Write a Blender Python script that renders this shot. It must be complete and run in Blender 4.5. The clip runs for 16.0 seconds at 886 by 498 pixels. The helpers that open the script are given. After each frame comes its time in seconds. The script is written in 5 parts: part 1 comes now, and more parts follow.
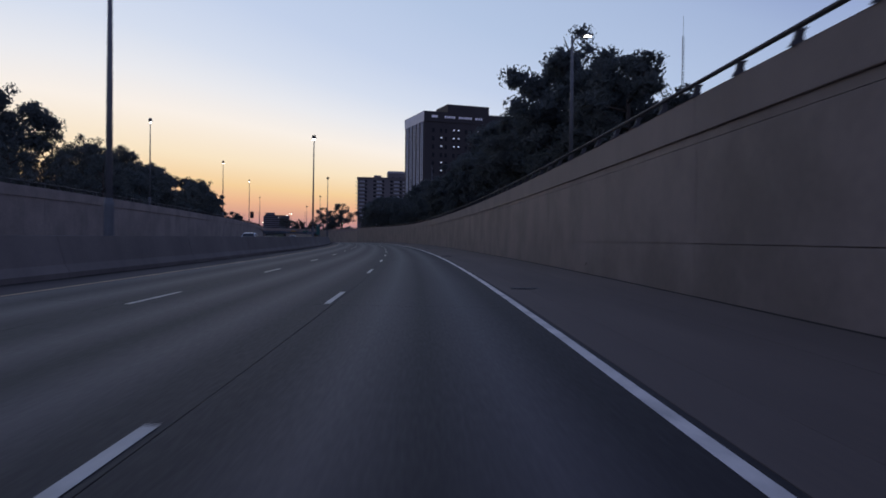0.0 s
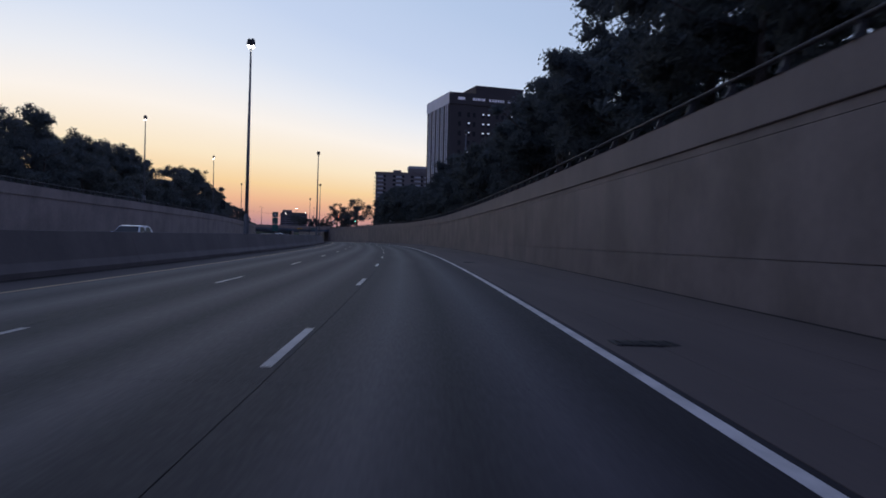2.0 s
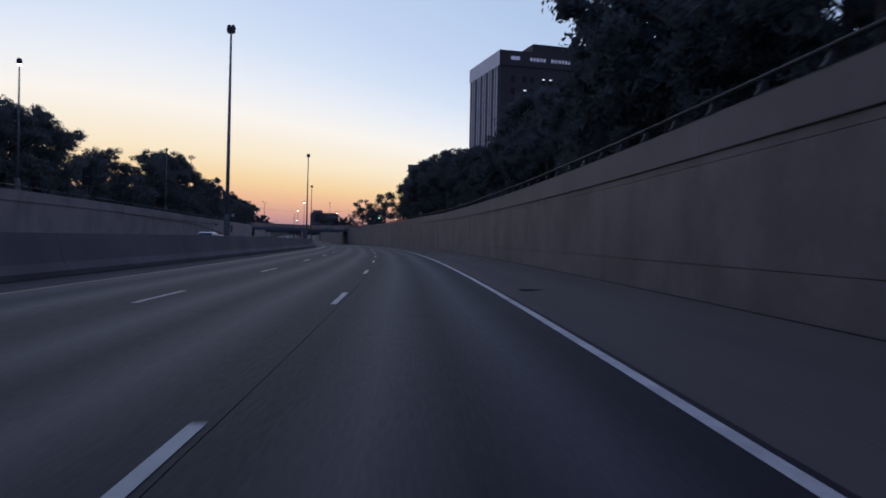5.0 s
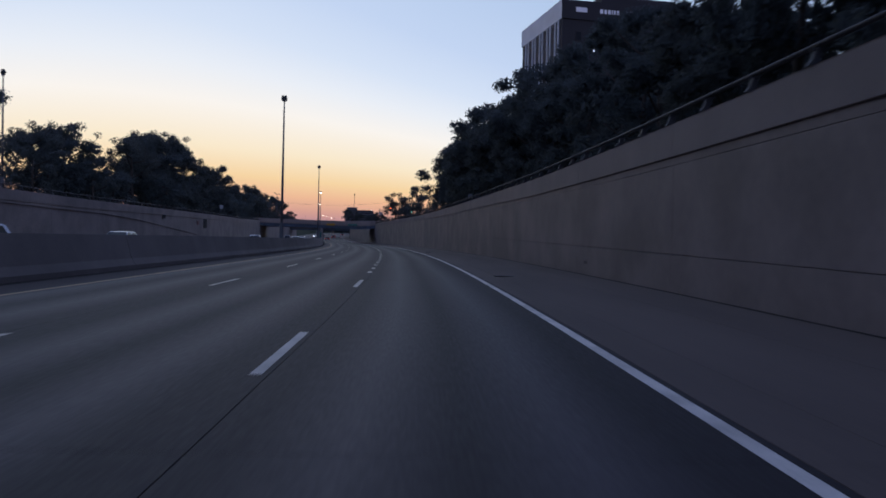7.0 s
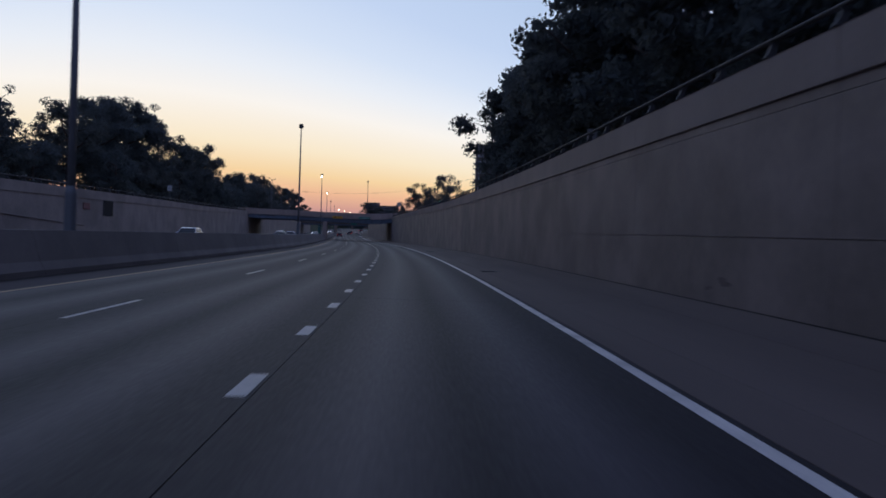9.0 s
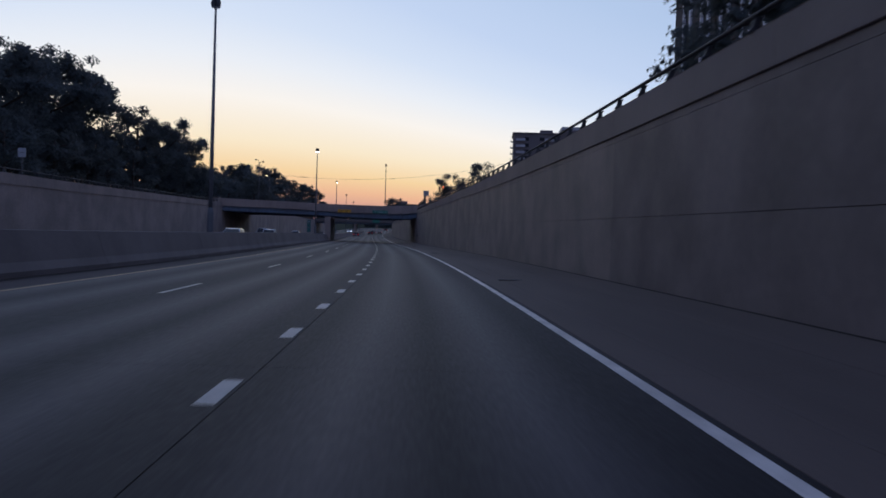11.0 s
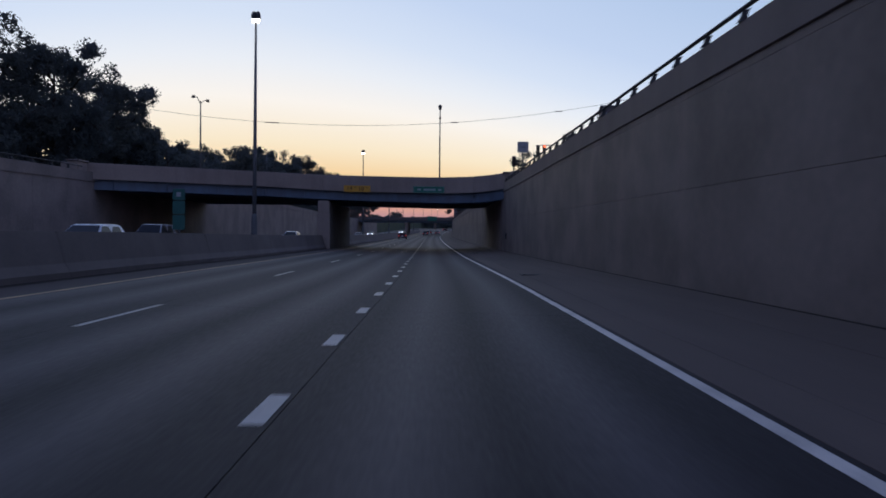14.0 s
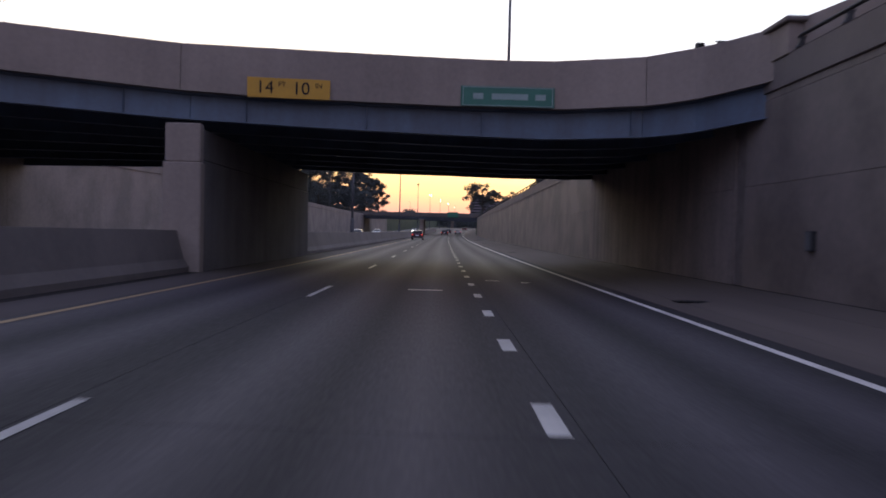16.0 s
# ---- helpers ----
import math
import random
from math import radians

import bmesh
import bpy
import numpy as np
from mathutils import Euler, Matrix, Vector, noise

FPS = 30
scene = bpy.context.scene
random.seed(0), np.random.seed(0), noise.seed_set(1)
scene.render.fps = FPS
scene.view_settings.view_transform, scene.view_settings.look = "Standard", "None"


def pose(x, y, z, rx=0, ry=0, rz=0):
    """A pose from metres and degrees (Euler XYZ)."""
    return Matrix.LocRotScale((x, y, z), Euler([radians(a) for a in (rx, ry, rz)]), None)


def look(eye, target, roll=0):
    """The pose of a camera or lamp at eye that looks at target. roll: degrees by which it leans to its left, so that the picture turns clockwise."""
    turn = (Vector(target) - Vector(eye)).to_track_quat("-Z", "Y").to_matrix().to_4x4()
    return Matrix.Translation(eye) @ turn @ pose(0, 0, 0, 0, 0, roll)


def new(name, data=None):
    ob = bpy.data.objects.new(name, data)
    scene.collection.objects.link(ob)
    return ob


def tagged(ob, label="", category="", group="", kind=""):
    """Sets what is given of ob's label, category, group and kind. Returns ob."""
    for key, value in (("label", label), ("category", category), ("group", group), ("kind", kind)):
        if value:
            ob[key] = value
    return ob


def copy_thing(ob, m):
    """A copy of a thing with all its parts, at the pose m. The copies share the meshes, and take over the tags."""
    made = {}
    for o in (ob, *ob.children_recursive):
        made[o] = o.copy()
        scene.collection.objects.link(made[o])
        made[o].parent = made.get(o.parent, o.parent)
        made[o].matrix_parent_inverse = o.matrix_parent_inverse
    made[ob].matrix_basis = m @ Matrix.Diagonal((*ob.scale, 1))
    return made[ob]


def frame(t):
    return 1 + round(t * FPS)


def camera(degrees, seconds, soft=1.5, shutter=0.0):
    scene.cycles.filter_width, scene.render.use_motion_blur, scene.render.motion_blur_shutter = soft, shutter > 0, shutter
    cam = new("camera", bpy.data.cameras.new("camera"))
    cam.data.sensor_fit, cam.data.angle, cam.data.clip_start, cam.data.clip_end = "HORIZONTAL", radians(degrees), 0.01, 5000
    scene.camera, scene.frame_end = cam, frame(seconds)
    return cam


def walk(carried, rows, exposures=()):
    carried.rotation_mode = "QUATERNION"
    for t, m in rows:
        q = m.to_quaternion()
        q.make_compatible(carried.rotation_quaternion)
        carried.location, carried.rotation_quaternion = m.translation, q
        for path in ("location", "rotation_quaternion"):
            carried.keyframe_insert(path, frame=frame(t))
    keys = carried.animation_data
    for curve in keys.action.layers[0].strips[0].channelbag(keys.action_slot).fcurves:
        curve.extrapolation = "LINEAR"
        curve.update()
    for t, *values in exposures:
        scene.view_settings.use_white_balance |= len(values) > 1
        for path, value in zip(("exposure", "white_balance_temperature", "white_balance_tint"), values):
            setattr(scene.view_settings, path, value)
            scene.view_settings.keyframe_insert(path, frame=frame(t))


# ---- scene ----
# Sunken city motorway at dusk, seen from a car. s runs along the right edge line, u across it (right is +), z up.
cam = camera(61.23, 16.0, soft=1.7, shutter=0.22)

PATH = [
    (0.0, -1.813, -0.005, 1.311, -0.966, -0.651, 0.613),
    (0.5, -2.02, 10.672, 1.361, -0.816, -0.63, 0.981),
    (1.0, -2.295, 21.653, 1.406, -0.552, -0.625, 1.147),
    (1.5, -2.65, 32.424, 1.445, 0.007, -0.692, 1.161),
    (2.0, -3.111, 43.4, 1.485, 0.636, -0.673, 1.312),
    (2.5, -3.688, 54.529, 1.525, 1.155, -0.636, 1.375),
    (3.0, -4.367, 65.533, 1.567, 1.525, -0.634, 1.525),
    (3.5, -5.095, 76.502, 1.608, 1.921, -0.629, 1.557),
    (4.0, -5.871, 87.436, 1.65, 2.343, -0.623, 1.471),
    (4.5, -6.717, 98.351, 1.689, 2.821, -0.622, 1.323),
    (5.0, -7.658, 109.263, 1.724, 3.388, -0.634, 1.171),
    (5.5, -8.722, 120.185, 1.754, 4.063, -0.666, 1.074),
    (6.0, -9.912, 131.115, 1.78, 4.847, -0.718, 1.031),
    (6.5, -11.241, 141.913, 1.802, 5.555, -0.799, 1.036),
    (7.0, -12.763, 152.804, 1.818, 6.239, -0.849, 1.062),
    (7.5, -14.34, 163.442, 1.823, 6.782, -0.933, 1.318),
    (8.0, -15.993, 173.601, 1.817, 7.191, -1.024, 1.713),
    (8.5, -17.775, 184.272, 1.801, 7.65, -1.081, 1.571),
    (9.0, -19.688, 195.141, 1.772, 8.047, -1.093, 1.701),
    (9.5, -21.68, 205.986, 1.733, 8.504, -1.111, 1.748),
    (10.0, -23.746, 216.805, 1.688, 9.031, -1.137, 1.713),
    (10.5, -25.905, 227.611, 1.643, 9.617, -1.161, 1.637),
    (11.0, -28.178, 238.414, 1.597, 10.236, -1.171, 1.563),
    (11.5, -30.584, 249.224, 1.55, 10.859, -1.16, 1.534),
    (12.0, -33.128, 260.04, 1.502, 11.486, -1.125, 1.549),
    (12.5, -35.779, 270.783, 1.456, 12.056, -1.236, 1.302),
    (13.0, -38.467, 281.398, 1.411, 12.763, -1.197, 1.375),
    (13.5, -41.332, 292.11, 1.363, 13.898, -1.227, 0.731),
    (14.0, -44.455, 302.689, 1.314, 14.88, -1.227, 0.566),
    (14.5, -47.788, 313.296, 1.266, 15.567, -1.288, 0.442),
    (15.0, -51.201, 323.702, 1.22, 15.96, -1.299, 0.55),
    (15.5, -54.728, 334.056, 1.166, 16.125, -1.277, 0.858),
    (16.0, -58.329, 344.435, 1.123, 15.858, -1.263, 1.384),
]


def stand(x, y, z, yaw, pitch, roll):
    a, b = radians(yaw), radians(pitch)
    eye = Vector((x, y, z))
    return look(eye, eye + Vector((-math.sin(a) * math.cos(b), math.cos(a) * math.cos(b), math.sin(b))), roll)


walk(cam, [(t, stand(*r)) for t, *r in PATH],
     exposures=[(0, -0.05, 6360, 12), (3.0, 0.0, 6180, 11), (5.5, 0.0, 6090, 10), (14.0, 0.0, 6120, 10), (14.5, 0.05, 6400, 10), (15.0, 0.16, 6750, 12), (15.5, 0.42, 7100, 13), (16, 1.06, 8200, 15)])

# ---------------------------------------------------------------- sky and light


def lin(r, g, b):
    return tuple(((c / 255 + 0.055) / 1.055) ** 2.4 if c > 10 else c / 255 / 12.92 for c in (r, g, b)) + (1.0,)


world = bpy.data.worlds.new("dusk")
scene.world = world
world.use_nodes = True
wt = world.node_tree


def sky_ramp(stops):
    n = wt.nodes.new("ShaderNodeValToRGB")
    n.color_ramp.interpolation = "LINEAR"
    els = n.color_ramp.elements
    while len(els) < len(stops):
        els.new(0.5)
    for e, (deg, c) in zip(els, stops):
        e.position, e.color = deg / 90, lin(*c)
    return n


def wmath(op, a, b=None, c=None):
    n = wt.nodes.new("ShaderNodeMath")
    n.operation = op
    for i, v in enumerate((a, b, c)):
        if isinstance(v, (int, float)):
            n.inputs[i].default_value = v
        elif v is not None:
            wt.links.new(v, n.inputs[i])
    return n.outputs[0]


# the afterglow stands low over the place where the sun went down; its bands sink towards the horizon away from it
GLOW = radians(31)
tc = wt.nodes.new("ShaderNodeTexCoord")
sep = wt.nodes.new("ShaderNodeSeparateXYZ")
wt.links.new(tc.outputs["Generated"], sep.inputs[0])
flat = wmath("SQRT", wmath("MAXIMUM", wmath("SUBTRACT", 1.0, wmath("MULTIPLY", sep.outputs["Z"], sep.outputs["Z"])), 0.0001))
toward = wmath("DIVIDE", wmath("ADD", wmath("MULTIPLY", sep.outputs["X"], -math.sin(GLOW)), wmath("MULTIPLY", sep.outputs["Y"], math.cos(GLOW))), flat)
stretch = wmath("MINIMUM", wmath("MULTIPLY_ADD", wmath("SUBTRACT", 1.0, toward), 4.2, 1.0), 3.0)
height = wmath("DIVIDE", wmath("MULTIPLY", wmath("ARCSINE", sep.outputs["Z"]), stretch), radians(90))
warm = sky_ramp([(0, (158, 122, 142)), (0.9, (174, 132, 144)), (2.0, (210, 155, 139)), (3.2, (236, 181, 142)), (4.6, (245, 208, 154)), (6.6, (249, 228, 192)), (9.8, (250, 240, 226)),
                 (12.5, (234, 234, 234)), (15.5, (214, 222, 234)), (20, (196, 209, 230)), (28, (181, 198, 223)), (42, (166, 184, 214)), (60, (126, 143, 190)), (90, (104, 120, 172))])
cool = sky_ramp([(0, (128, 118, 136)), (4, (144, 138, 158)), (10, (142, 152, 192)), (25, (128, 148, 203)), (60, (112, 130, 180)), (90, (104, 120, 168))])
wt.links.new(height, warm.inputs[0])
wt.links.new(wmath("DIVIDE", wmath("ARCSINE", sep.outputs["Z"]), radians(90)), cool.inputs[0])
side = wt.nodes.new("ShaderNodeMapRange")
side.interpolation_type = "SMOOTHSTEP"
side.inputs["From Min"].default_value, side.inputs["From Max"].default_value = -0.1, 0.72
wt.links.new(toward, side.inputs["Value"])
blend = wt.nodes.new("ShaderNodeMix")
blend.data_type = "RGBA"
wt.links.new(side.outputs[0], blend.inputs["Factor"])
wt.links.new(cool.outputs[0], blend.inputs["A"])
wt.links.new(warm.outputs[0], blend.inputs["B"])
# the atmosphere behind the gradient: sun just under the horizon
sky = wt.nodes.new("ShaderNodeTexSky")
sky.sky_type, sky.sun_disc = "NISHITA", False
sky.sun_elevation, sky.sun_rotation, sky.ozone_density = radians(-2.0), -GLOW, 3.0
air = wt.nodes.new("ShaderNodeMix")
air.data_type = "RGBA"
air.inputs["Factor"].default_value = 0.05
wt.links.new(blend.outputs["Result"], air.inputs["A"])
wt.links.new(sky.outputs[0], air.inputs["B"])
wt.links.new(air.outputs["Result"], wt.nodes["Background"].inputs[0])
wt.nodes["Background"].inputs[1].default_value = 1.08

# ---------------------------------------------------------------- materials


def base_mat(name, color, rough=0.8, metal=0.0):
    m = bpy.data.materials.new(name)
    m.use_nodes = True
    b = m.node_tree.nodes["Principled BSDF"]
    b.inputs["Base Color"].default_value = (*color, 1)
    b.inputs["Roughness"].default_value = rough
    b.inputs["Metallic"].default_value = metal
    return m, m.node_tree, b


def noise_node(nt, vec, scale, detail=4.0, squash=(1, 1, 1)):
    mp = nt.nodes.new("ShaderNodeMapping")
    mp.inputs["Scale"].default_value = squash
    nt.links.new(vec, mp.inputs[0])
    n = nt.nodes.new("ShaderNodeTexNoise")
    n.inputs["Scale"].default_value = scale
    n.inputs["Detail"].default_value = detail
    nt.links.new(mp.outputs[0], n.inputs["Vector"])
    return n.outputs["Fac"]


def math_node(nt, op, a, b=None, c=None):
    n = nt.nodes.new("ShaderNodeMath")
    n.operation = op
    for i, v in enumerate((a, b, c)):
        if v is None:
            continue
        if isinstance(v, (int, float)):
            n.inputs[i].default_value = v
        else:
            nt.links.new(v, n.inputs[i])
    return n.outputs[0]


def span(nt, v, lo, hi, a=0.0, b=1.0):
    n = nt.nodes.new("ShaderNodeMapRange")
    n.inputs["From Min"].default_value, n.inputs["From Max"].default_value = lo, hi
    n.inputs["To Min"].default_value, n.inputs["To Max"].default_value = a, b
    nt.links.new(v, n.inputs["Value"])
    return n.outputs[0]


def surface(name, color, var=0.25, rough=0.85, metal=0.0, big=0.4, fine=14.0, streak=0.0, bump=0.15, uv=False, squash=(1, 1, 1), piece=0.0, tint=None, spec=0.5, sharp=0.0, tracks=False):
    """A worn surface: broad stains, fine grain, optional run-off streaks and a shift of tone from piece to piece."""
    m, nt, b = base_mat(name, color, rough, metal)
    t = nt.nodes.new("ShaderNodeTexCoord")
    vec = t.outputs["UV" if uv else "Object"]
    n1 = noise_node(nt, vec, big, 5, squash)
    n2 = noise_node(nt, vec, fine, 6, squash)
    f = math_node(nt, "ADD", math_node(nt, "MULTIPLY", span(nt, n1, 0.32 + sharp, 0.68 - sharp), 0.6), math_node(nt, "MULTIPLY", span(nt, n2, 0.3, 0.7), 0.4))
    if streak:
        n3 = noise_node(nt, vec, 1.6, 4, (1, 1, 0.06))
        f = math_node(nt, "ADD", math_node(nt, "MULTIPLY", f, 1 - streak), math_node(nt, "MULTIPLY", span(nt, n3, 0.35, 0.68), streak))
    if tracks:
        # two polished wheel tracks in each lane, with an oily strip between them and dull margins
        sx = nt.nodes.new("ShaderNodeSeparateXYZ")
        nt.links.new(vec, sx.inputs[0])
        wob = math_node(nt, "MULTIPLY", math_node(nt, "SUBTRACT", noise_node(nt, vec, 0.05, 2, (0.2, 1, 1)), 0.5), 0.5)
        d = math_node(nt, "PINGPONG", math_node(nt, "ADD", math_node(nt, "ADD", sx.outputs["X"], 1.85 + 35.6), wob), 1.78)
        lane = math_node(nt, "ABSOLUTE", math_node(nt, "SUBTRACT", d, 0.72))
        worn = span(nt, lane, 0.0, 0.66, 1.0, 0.0)
        f = math_node(nt, "ADD", math_node(nt, "MULTIPLY", f, 0.28), math_node(nt, "MULTIPLY", worn, 0.8))
    if piece:
        oi = nt.nodes.new("ShaderNodeObjectInfo")
        f = math_node(nt, "ADD", f, math_node(nt, "MULTIPLY", math_node(nt, "SUBTRACT", oi.outputs["Random"], 0.5), piece))
    mix = nt.nodes.new("ShaderNodeMix")
    mix.data_type = "RGBA"
    second = tint or color
    mix.inputs["A"].default_value = (*[c * (1 - var) for c in second], 1)
    mix.inputs["B"].default_value = (*[min(1, c * (1 + var)) for c in color], 1)
    nt.links.new(f, mix.inputs["Factor"])
    nt.links.new(mix.outputs["Result"], b.inputs["Base Color"])
    rf = span(nt, n2, 0.2, 0.8, max(0.02, rough - 0.1), min(1, rough + 0.1))
    if tracks:
        rf = math_node(nt, "SUBTRACT", rf, math_node(nt, "MULTIPLY", worn, 0.08))
    nt.links.new(rf, b.inputs["Roughness"])
    b.inputs["Specular IOR Level"].default_value = spec
    if bump:
        bp = nt.nodes.new("ShaderNodeBump")
        bp.inputs["Strength"].default_value = bump
        bp.inputs["Distance"].default_value = 0.02
        nt.links.new(n2, bp.inputs["Height"])
        nt.links.new(bp.outputs[0], b.inputs["Normal"])
    return m


def leafy(name, color):
    """Foliage: matt leaves that let a part of the sky's light through."""
    m = surface(name, color, 0.25, 0.95, big=0.9, fine=6, bump=0, piece=0.5, spec=0.08)
    nt = m.node_tree
    b, out = nt.nodes["Principled BSDF"], nt.nodes["Material Output"]
    tr = nt.nodes.new("ShaderNodeBsdfTranslucent")
    nt.links.new(b.inputs["Base Color"].links[0].from_socket, tr.inputs["Color"])
    mx = nt.nodes.new("ShaderNodeMixShader")
    mx.inputs[0].default_value = 0.45
    nt.links.new(b.outputs[0], mx.inputs[1])
    nt.links.new(tr.outputs[0], mx.inputs[2])
    nt.links.new(mx.outputs[0], out.inputs["Surface"])
    return m


def glowing(name, color, strength):
    m, nt, b = base_mat(name, color[:3], 0.4)
    b.inputs["Emission Color"].default_value = (*color[:3], 1)
    b.inputs["Emission Strength"].default_value = strength
    return m


# WALL is WALL_OPEN darkened: the tree row's shade is put into its colour
WALL = surface("tree_shaded_wall_concrete", (0.140, 0.108, 0.097), 0.36, 0.70, big=0.45, fine=5, sharp=0.05, streak=0.06, bump=0.25, piece=0.1, spec=0.42)
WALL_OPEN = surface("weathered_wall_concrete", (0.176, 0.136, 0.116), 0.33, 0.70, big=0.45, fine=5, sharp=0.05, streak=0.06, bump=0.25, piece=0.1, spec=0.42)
COPING = surface("coping_concrete", (0.150, 0.117, 0.105), 0.25, 0.72, big=0.4, fine=9, streak=0.12, bump=0.2, piece=0.15, spec=0.42)
BARRIER = surface("barrier_concrete", (0.138, 0.110, 0.094), 0.3, 0.88, big=0.4, fine=8, streak=0.12, bump=0.2, piece=0.2)
BRIDGE = surface("bridge_concrete", (0.275, 0.212, 0.176), 0.26, 0.9, big=0.35, fine=8, streak=0.25, bump=0.2)
STAIN = surface("damp_stain", (0.165, 0.13, 0.115), 0.25, 0.9, big=3, fine=14)
LANE = surface("lane_concrete", (0.0352, 0.0290, 0.0318), 0.62, 0.74, big=0.5, fine=30, bump=0.12, uv=True, squash=(1, 0.12, 1), piece=0.05, spec=0.28, sharp=0.0, tracks=True)
SHOULDER = surface("shoulder_concrete", (0.104, 0.079, 0.067), 0.26, 0.85, big=0.7, fine=16, bump=0.2, uv=True, squash=(1, 0.1, 1), piece=0.12, spec=0.3)
GUTTER = surface("dirty_gutter_concrete", (0.066, 0.052, 0.048), 0.35, 0.9, big=0.8, fine=14, bump=0.2, uv=True, squash=(1, 0.1, 1), spec=0.25)
FOOT_STRIP = surface("dark_foot_strip", (0.030, 0.025, 0.023), 0.45, 0.98, big=1.2, fine=20, bump=0.5, uv=True, squash=(1, 0.15, 1), spec=0.1)
PIER_SHADE = surface("shade_toned_pier_concrete", (0.13, 0.115, 0.11), 0.35, 0.95, big=0.5, fine=8, streak=0.3, bump=0.2)
ABUT = surface("lightened_abutment_concrete", (0.215, 0.165, 0.145), 0.42, 0.95, big=0.5, fine=8, streak=0.35, bump=0.2)
WALL_FAR = surface("far_wall_concrete", (0.222, 0.176, 0.150), 0.3, 0.92, big=0.4, fine=5, sharp=0.04, streak=0.08, bump=0.2, piece=0.12)
SUBBASE = surface("dark_subbase", (0.035, 0.033, 0.033), 0.3, 0.95)
PAINT = surface("worn_white_paint", (0.60, 0.54, 0.48), 0.38, 0.6, big=1.5, fine=22, bump=0.1)
DASH_PAINT = surface("scuffed_lane_paint", (0.42, 0.385, 0.335), 0.3, 0.65, big=1.5, fine=22, bump=0.1)
OLD_PAINT = surface("thin_worn_lane_paint", (0.34, 0.31, 0.275), 0.35, 0.65, big=1.5, fine=22, bump=0.1)
YELLOW = surface("worn_yellow_paint", (0.30, 0.185, 0.085), 0.4, 0.65, big=1.2, fine=20, bump=0.1)
BACKLIT_CONC = surface("backlit_weathered_concrete", (0.115, 0.097, 0.088), 0.26, 0.9, big=0.35, fine=8, streak=0.25, bump=0.2)
STEEL_BLUE = surface("blue_painted_girder", (0.090, 0.130, 0.180), 0.25, 0.55, big=0.5, fine=8, streak=0.4, bump=0.08, tint=(0.10, 0.11, 0.135))
POLE = surface("dull_galvanised_steel", (0.12, 0.12, 0.125), 0.2, 0.6, 0.4, big=1.5, fine=20, bump=0.05)
RAIL = surface("weathered_aluminium_rail", (0.05, 0.048, 0.05), 0.25, 0.7, 0.2, big=1.2, fine=18, bump=0.05)
IRON = surface("cast_iron_grate", (0.02, 0.02, 0.021), 0.3, 0.6, 0.6, big=2, fine=25)
GRASS = surface("dark_verge_grass", (0.05, 0.065, 0.03), 0.4, 0.95, big=0.3, fine=8, bump=0.5)
ASPHALT = surface("street_asphalt", (0.055, 0.055, 0.058), 0.25, 0.9, big=0.4, fine=16, bump=0.2)
BARK = surface("bark", (0.06, 0.045, 0.035), 0.35, 0.95, big=2, fine=18, bump=0.6, squash=(1, 1, 0.3))
LEAF_A = leafy("dark_green_leaves", (0.104, 0.117, 0.116))
LEAF_B = leafy("olive_leaves", (0.108, 0.116, 0.108))
BRICK = surface("dark_brown_cladding", (0.040, 0.033, 0.034), 0.2, 0.8, big=0.15, fine=3, bump=0.05)
BAND = surface("pale_stone_band", (0.66, 0.65, 0.65), 0.1, 0.7, big=0.2, fine=4, bump=0.05)
APT = surface("grey_brick_flats", (0.14, 0.12, 0.12), 0.2, 0.85, big=0.1, fine=2, bump=0.05)
BALC = surface("pale_balcony_concrete", (0.34, 0.33, 0.34), 0.15, 0.8, big=0.3, fine=3)
TOWERC = surface("distant_grey_block", (0.13, 0.11, 0.12), 0.15, 0.9, big=0.05, fine=1, bump=0)
GLASS, _glass_nodes, _b = base_mat("dark_window_glass", (0.015, 0.016, 0.02), 0.28)
_b.inputs["Specular IOR Level"].default_value = 0.14
TYRE = surface("tyre_rubber", (0.02, 0.02, 0.02), 0.3, 0.9, fine=30)
RIM = surface("alloy_rim", (0.4, 0.4, 0.42), 0.15, 0.35, 0.9, fine=20, bump=0)
TRIM = surface("black_plastic_trim", (0.025, 0.025, 0.027), 0.2, 0.6, fine=30)
SIGN_Y = surface("amber_clearance_sheet", (0.54, 0.26, 0.018), 0.1, 0.5, big=2, fine=12, bump=0)
SIGN_G = surface("green_sign_sheet", (0.01, 0.13, 0.085), 0.15, 0.45, big=2, fine=12, bump=0)
SIGN_OLD = surface("faded_marker_sheet", (0.014, 0.085, 0.070), 0.2, 0.6, big=2, fine=12, bump=0)
SIGN_W = surface("white_reflective_sheet", (0.7, 0.72, 0.7), 0.1, 0.4, big=3, fine=14, bump=0)
SIGN_BACK = surface("bare_sign_back", (0.30, 0.30, 0.31), 0.15, 0.5, 0.4, big=2, fine=12, bump=0)
SIGN_DULL = surface("dull_legend_sheet", (0.22, 0.30, 0.27), 0.15, 0.5, big=3, fine=14, bump=0)
BLACK = surface("black_lettering", (0.018, 0.018, 0.02), 0.1, 0.85, fine=20, bump=0, spec=0.15)
GRIME = surface("oily_grime", (0.085, 0.066, 0.058), 0.35, 0.9, big=4, fine=16)
RED_MARK = surface("faded_red_paint", (0.16, 0.06, 0.055), 0.3, 0.8, big=2, fine=14)
LAMP_LIT = glowing("lit_lamp_lens", (1.0, 0.93, 0.82), 14.0)
LAMP_FAR = glowing("bright_far_lamp_lens", (1.0, 0.78, 0.5), 16.0)
LAMP_WARM = glowing("sodium_lamp_lens", (1.0, 0.72, 0.38), 9.0)
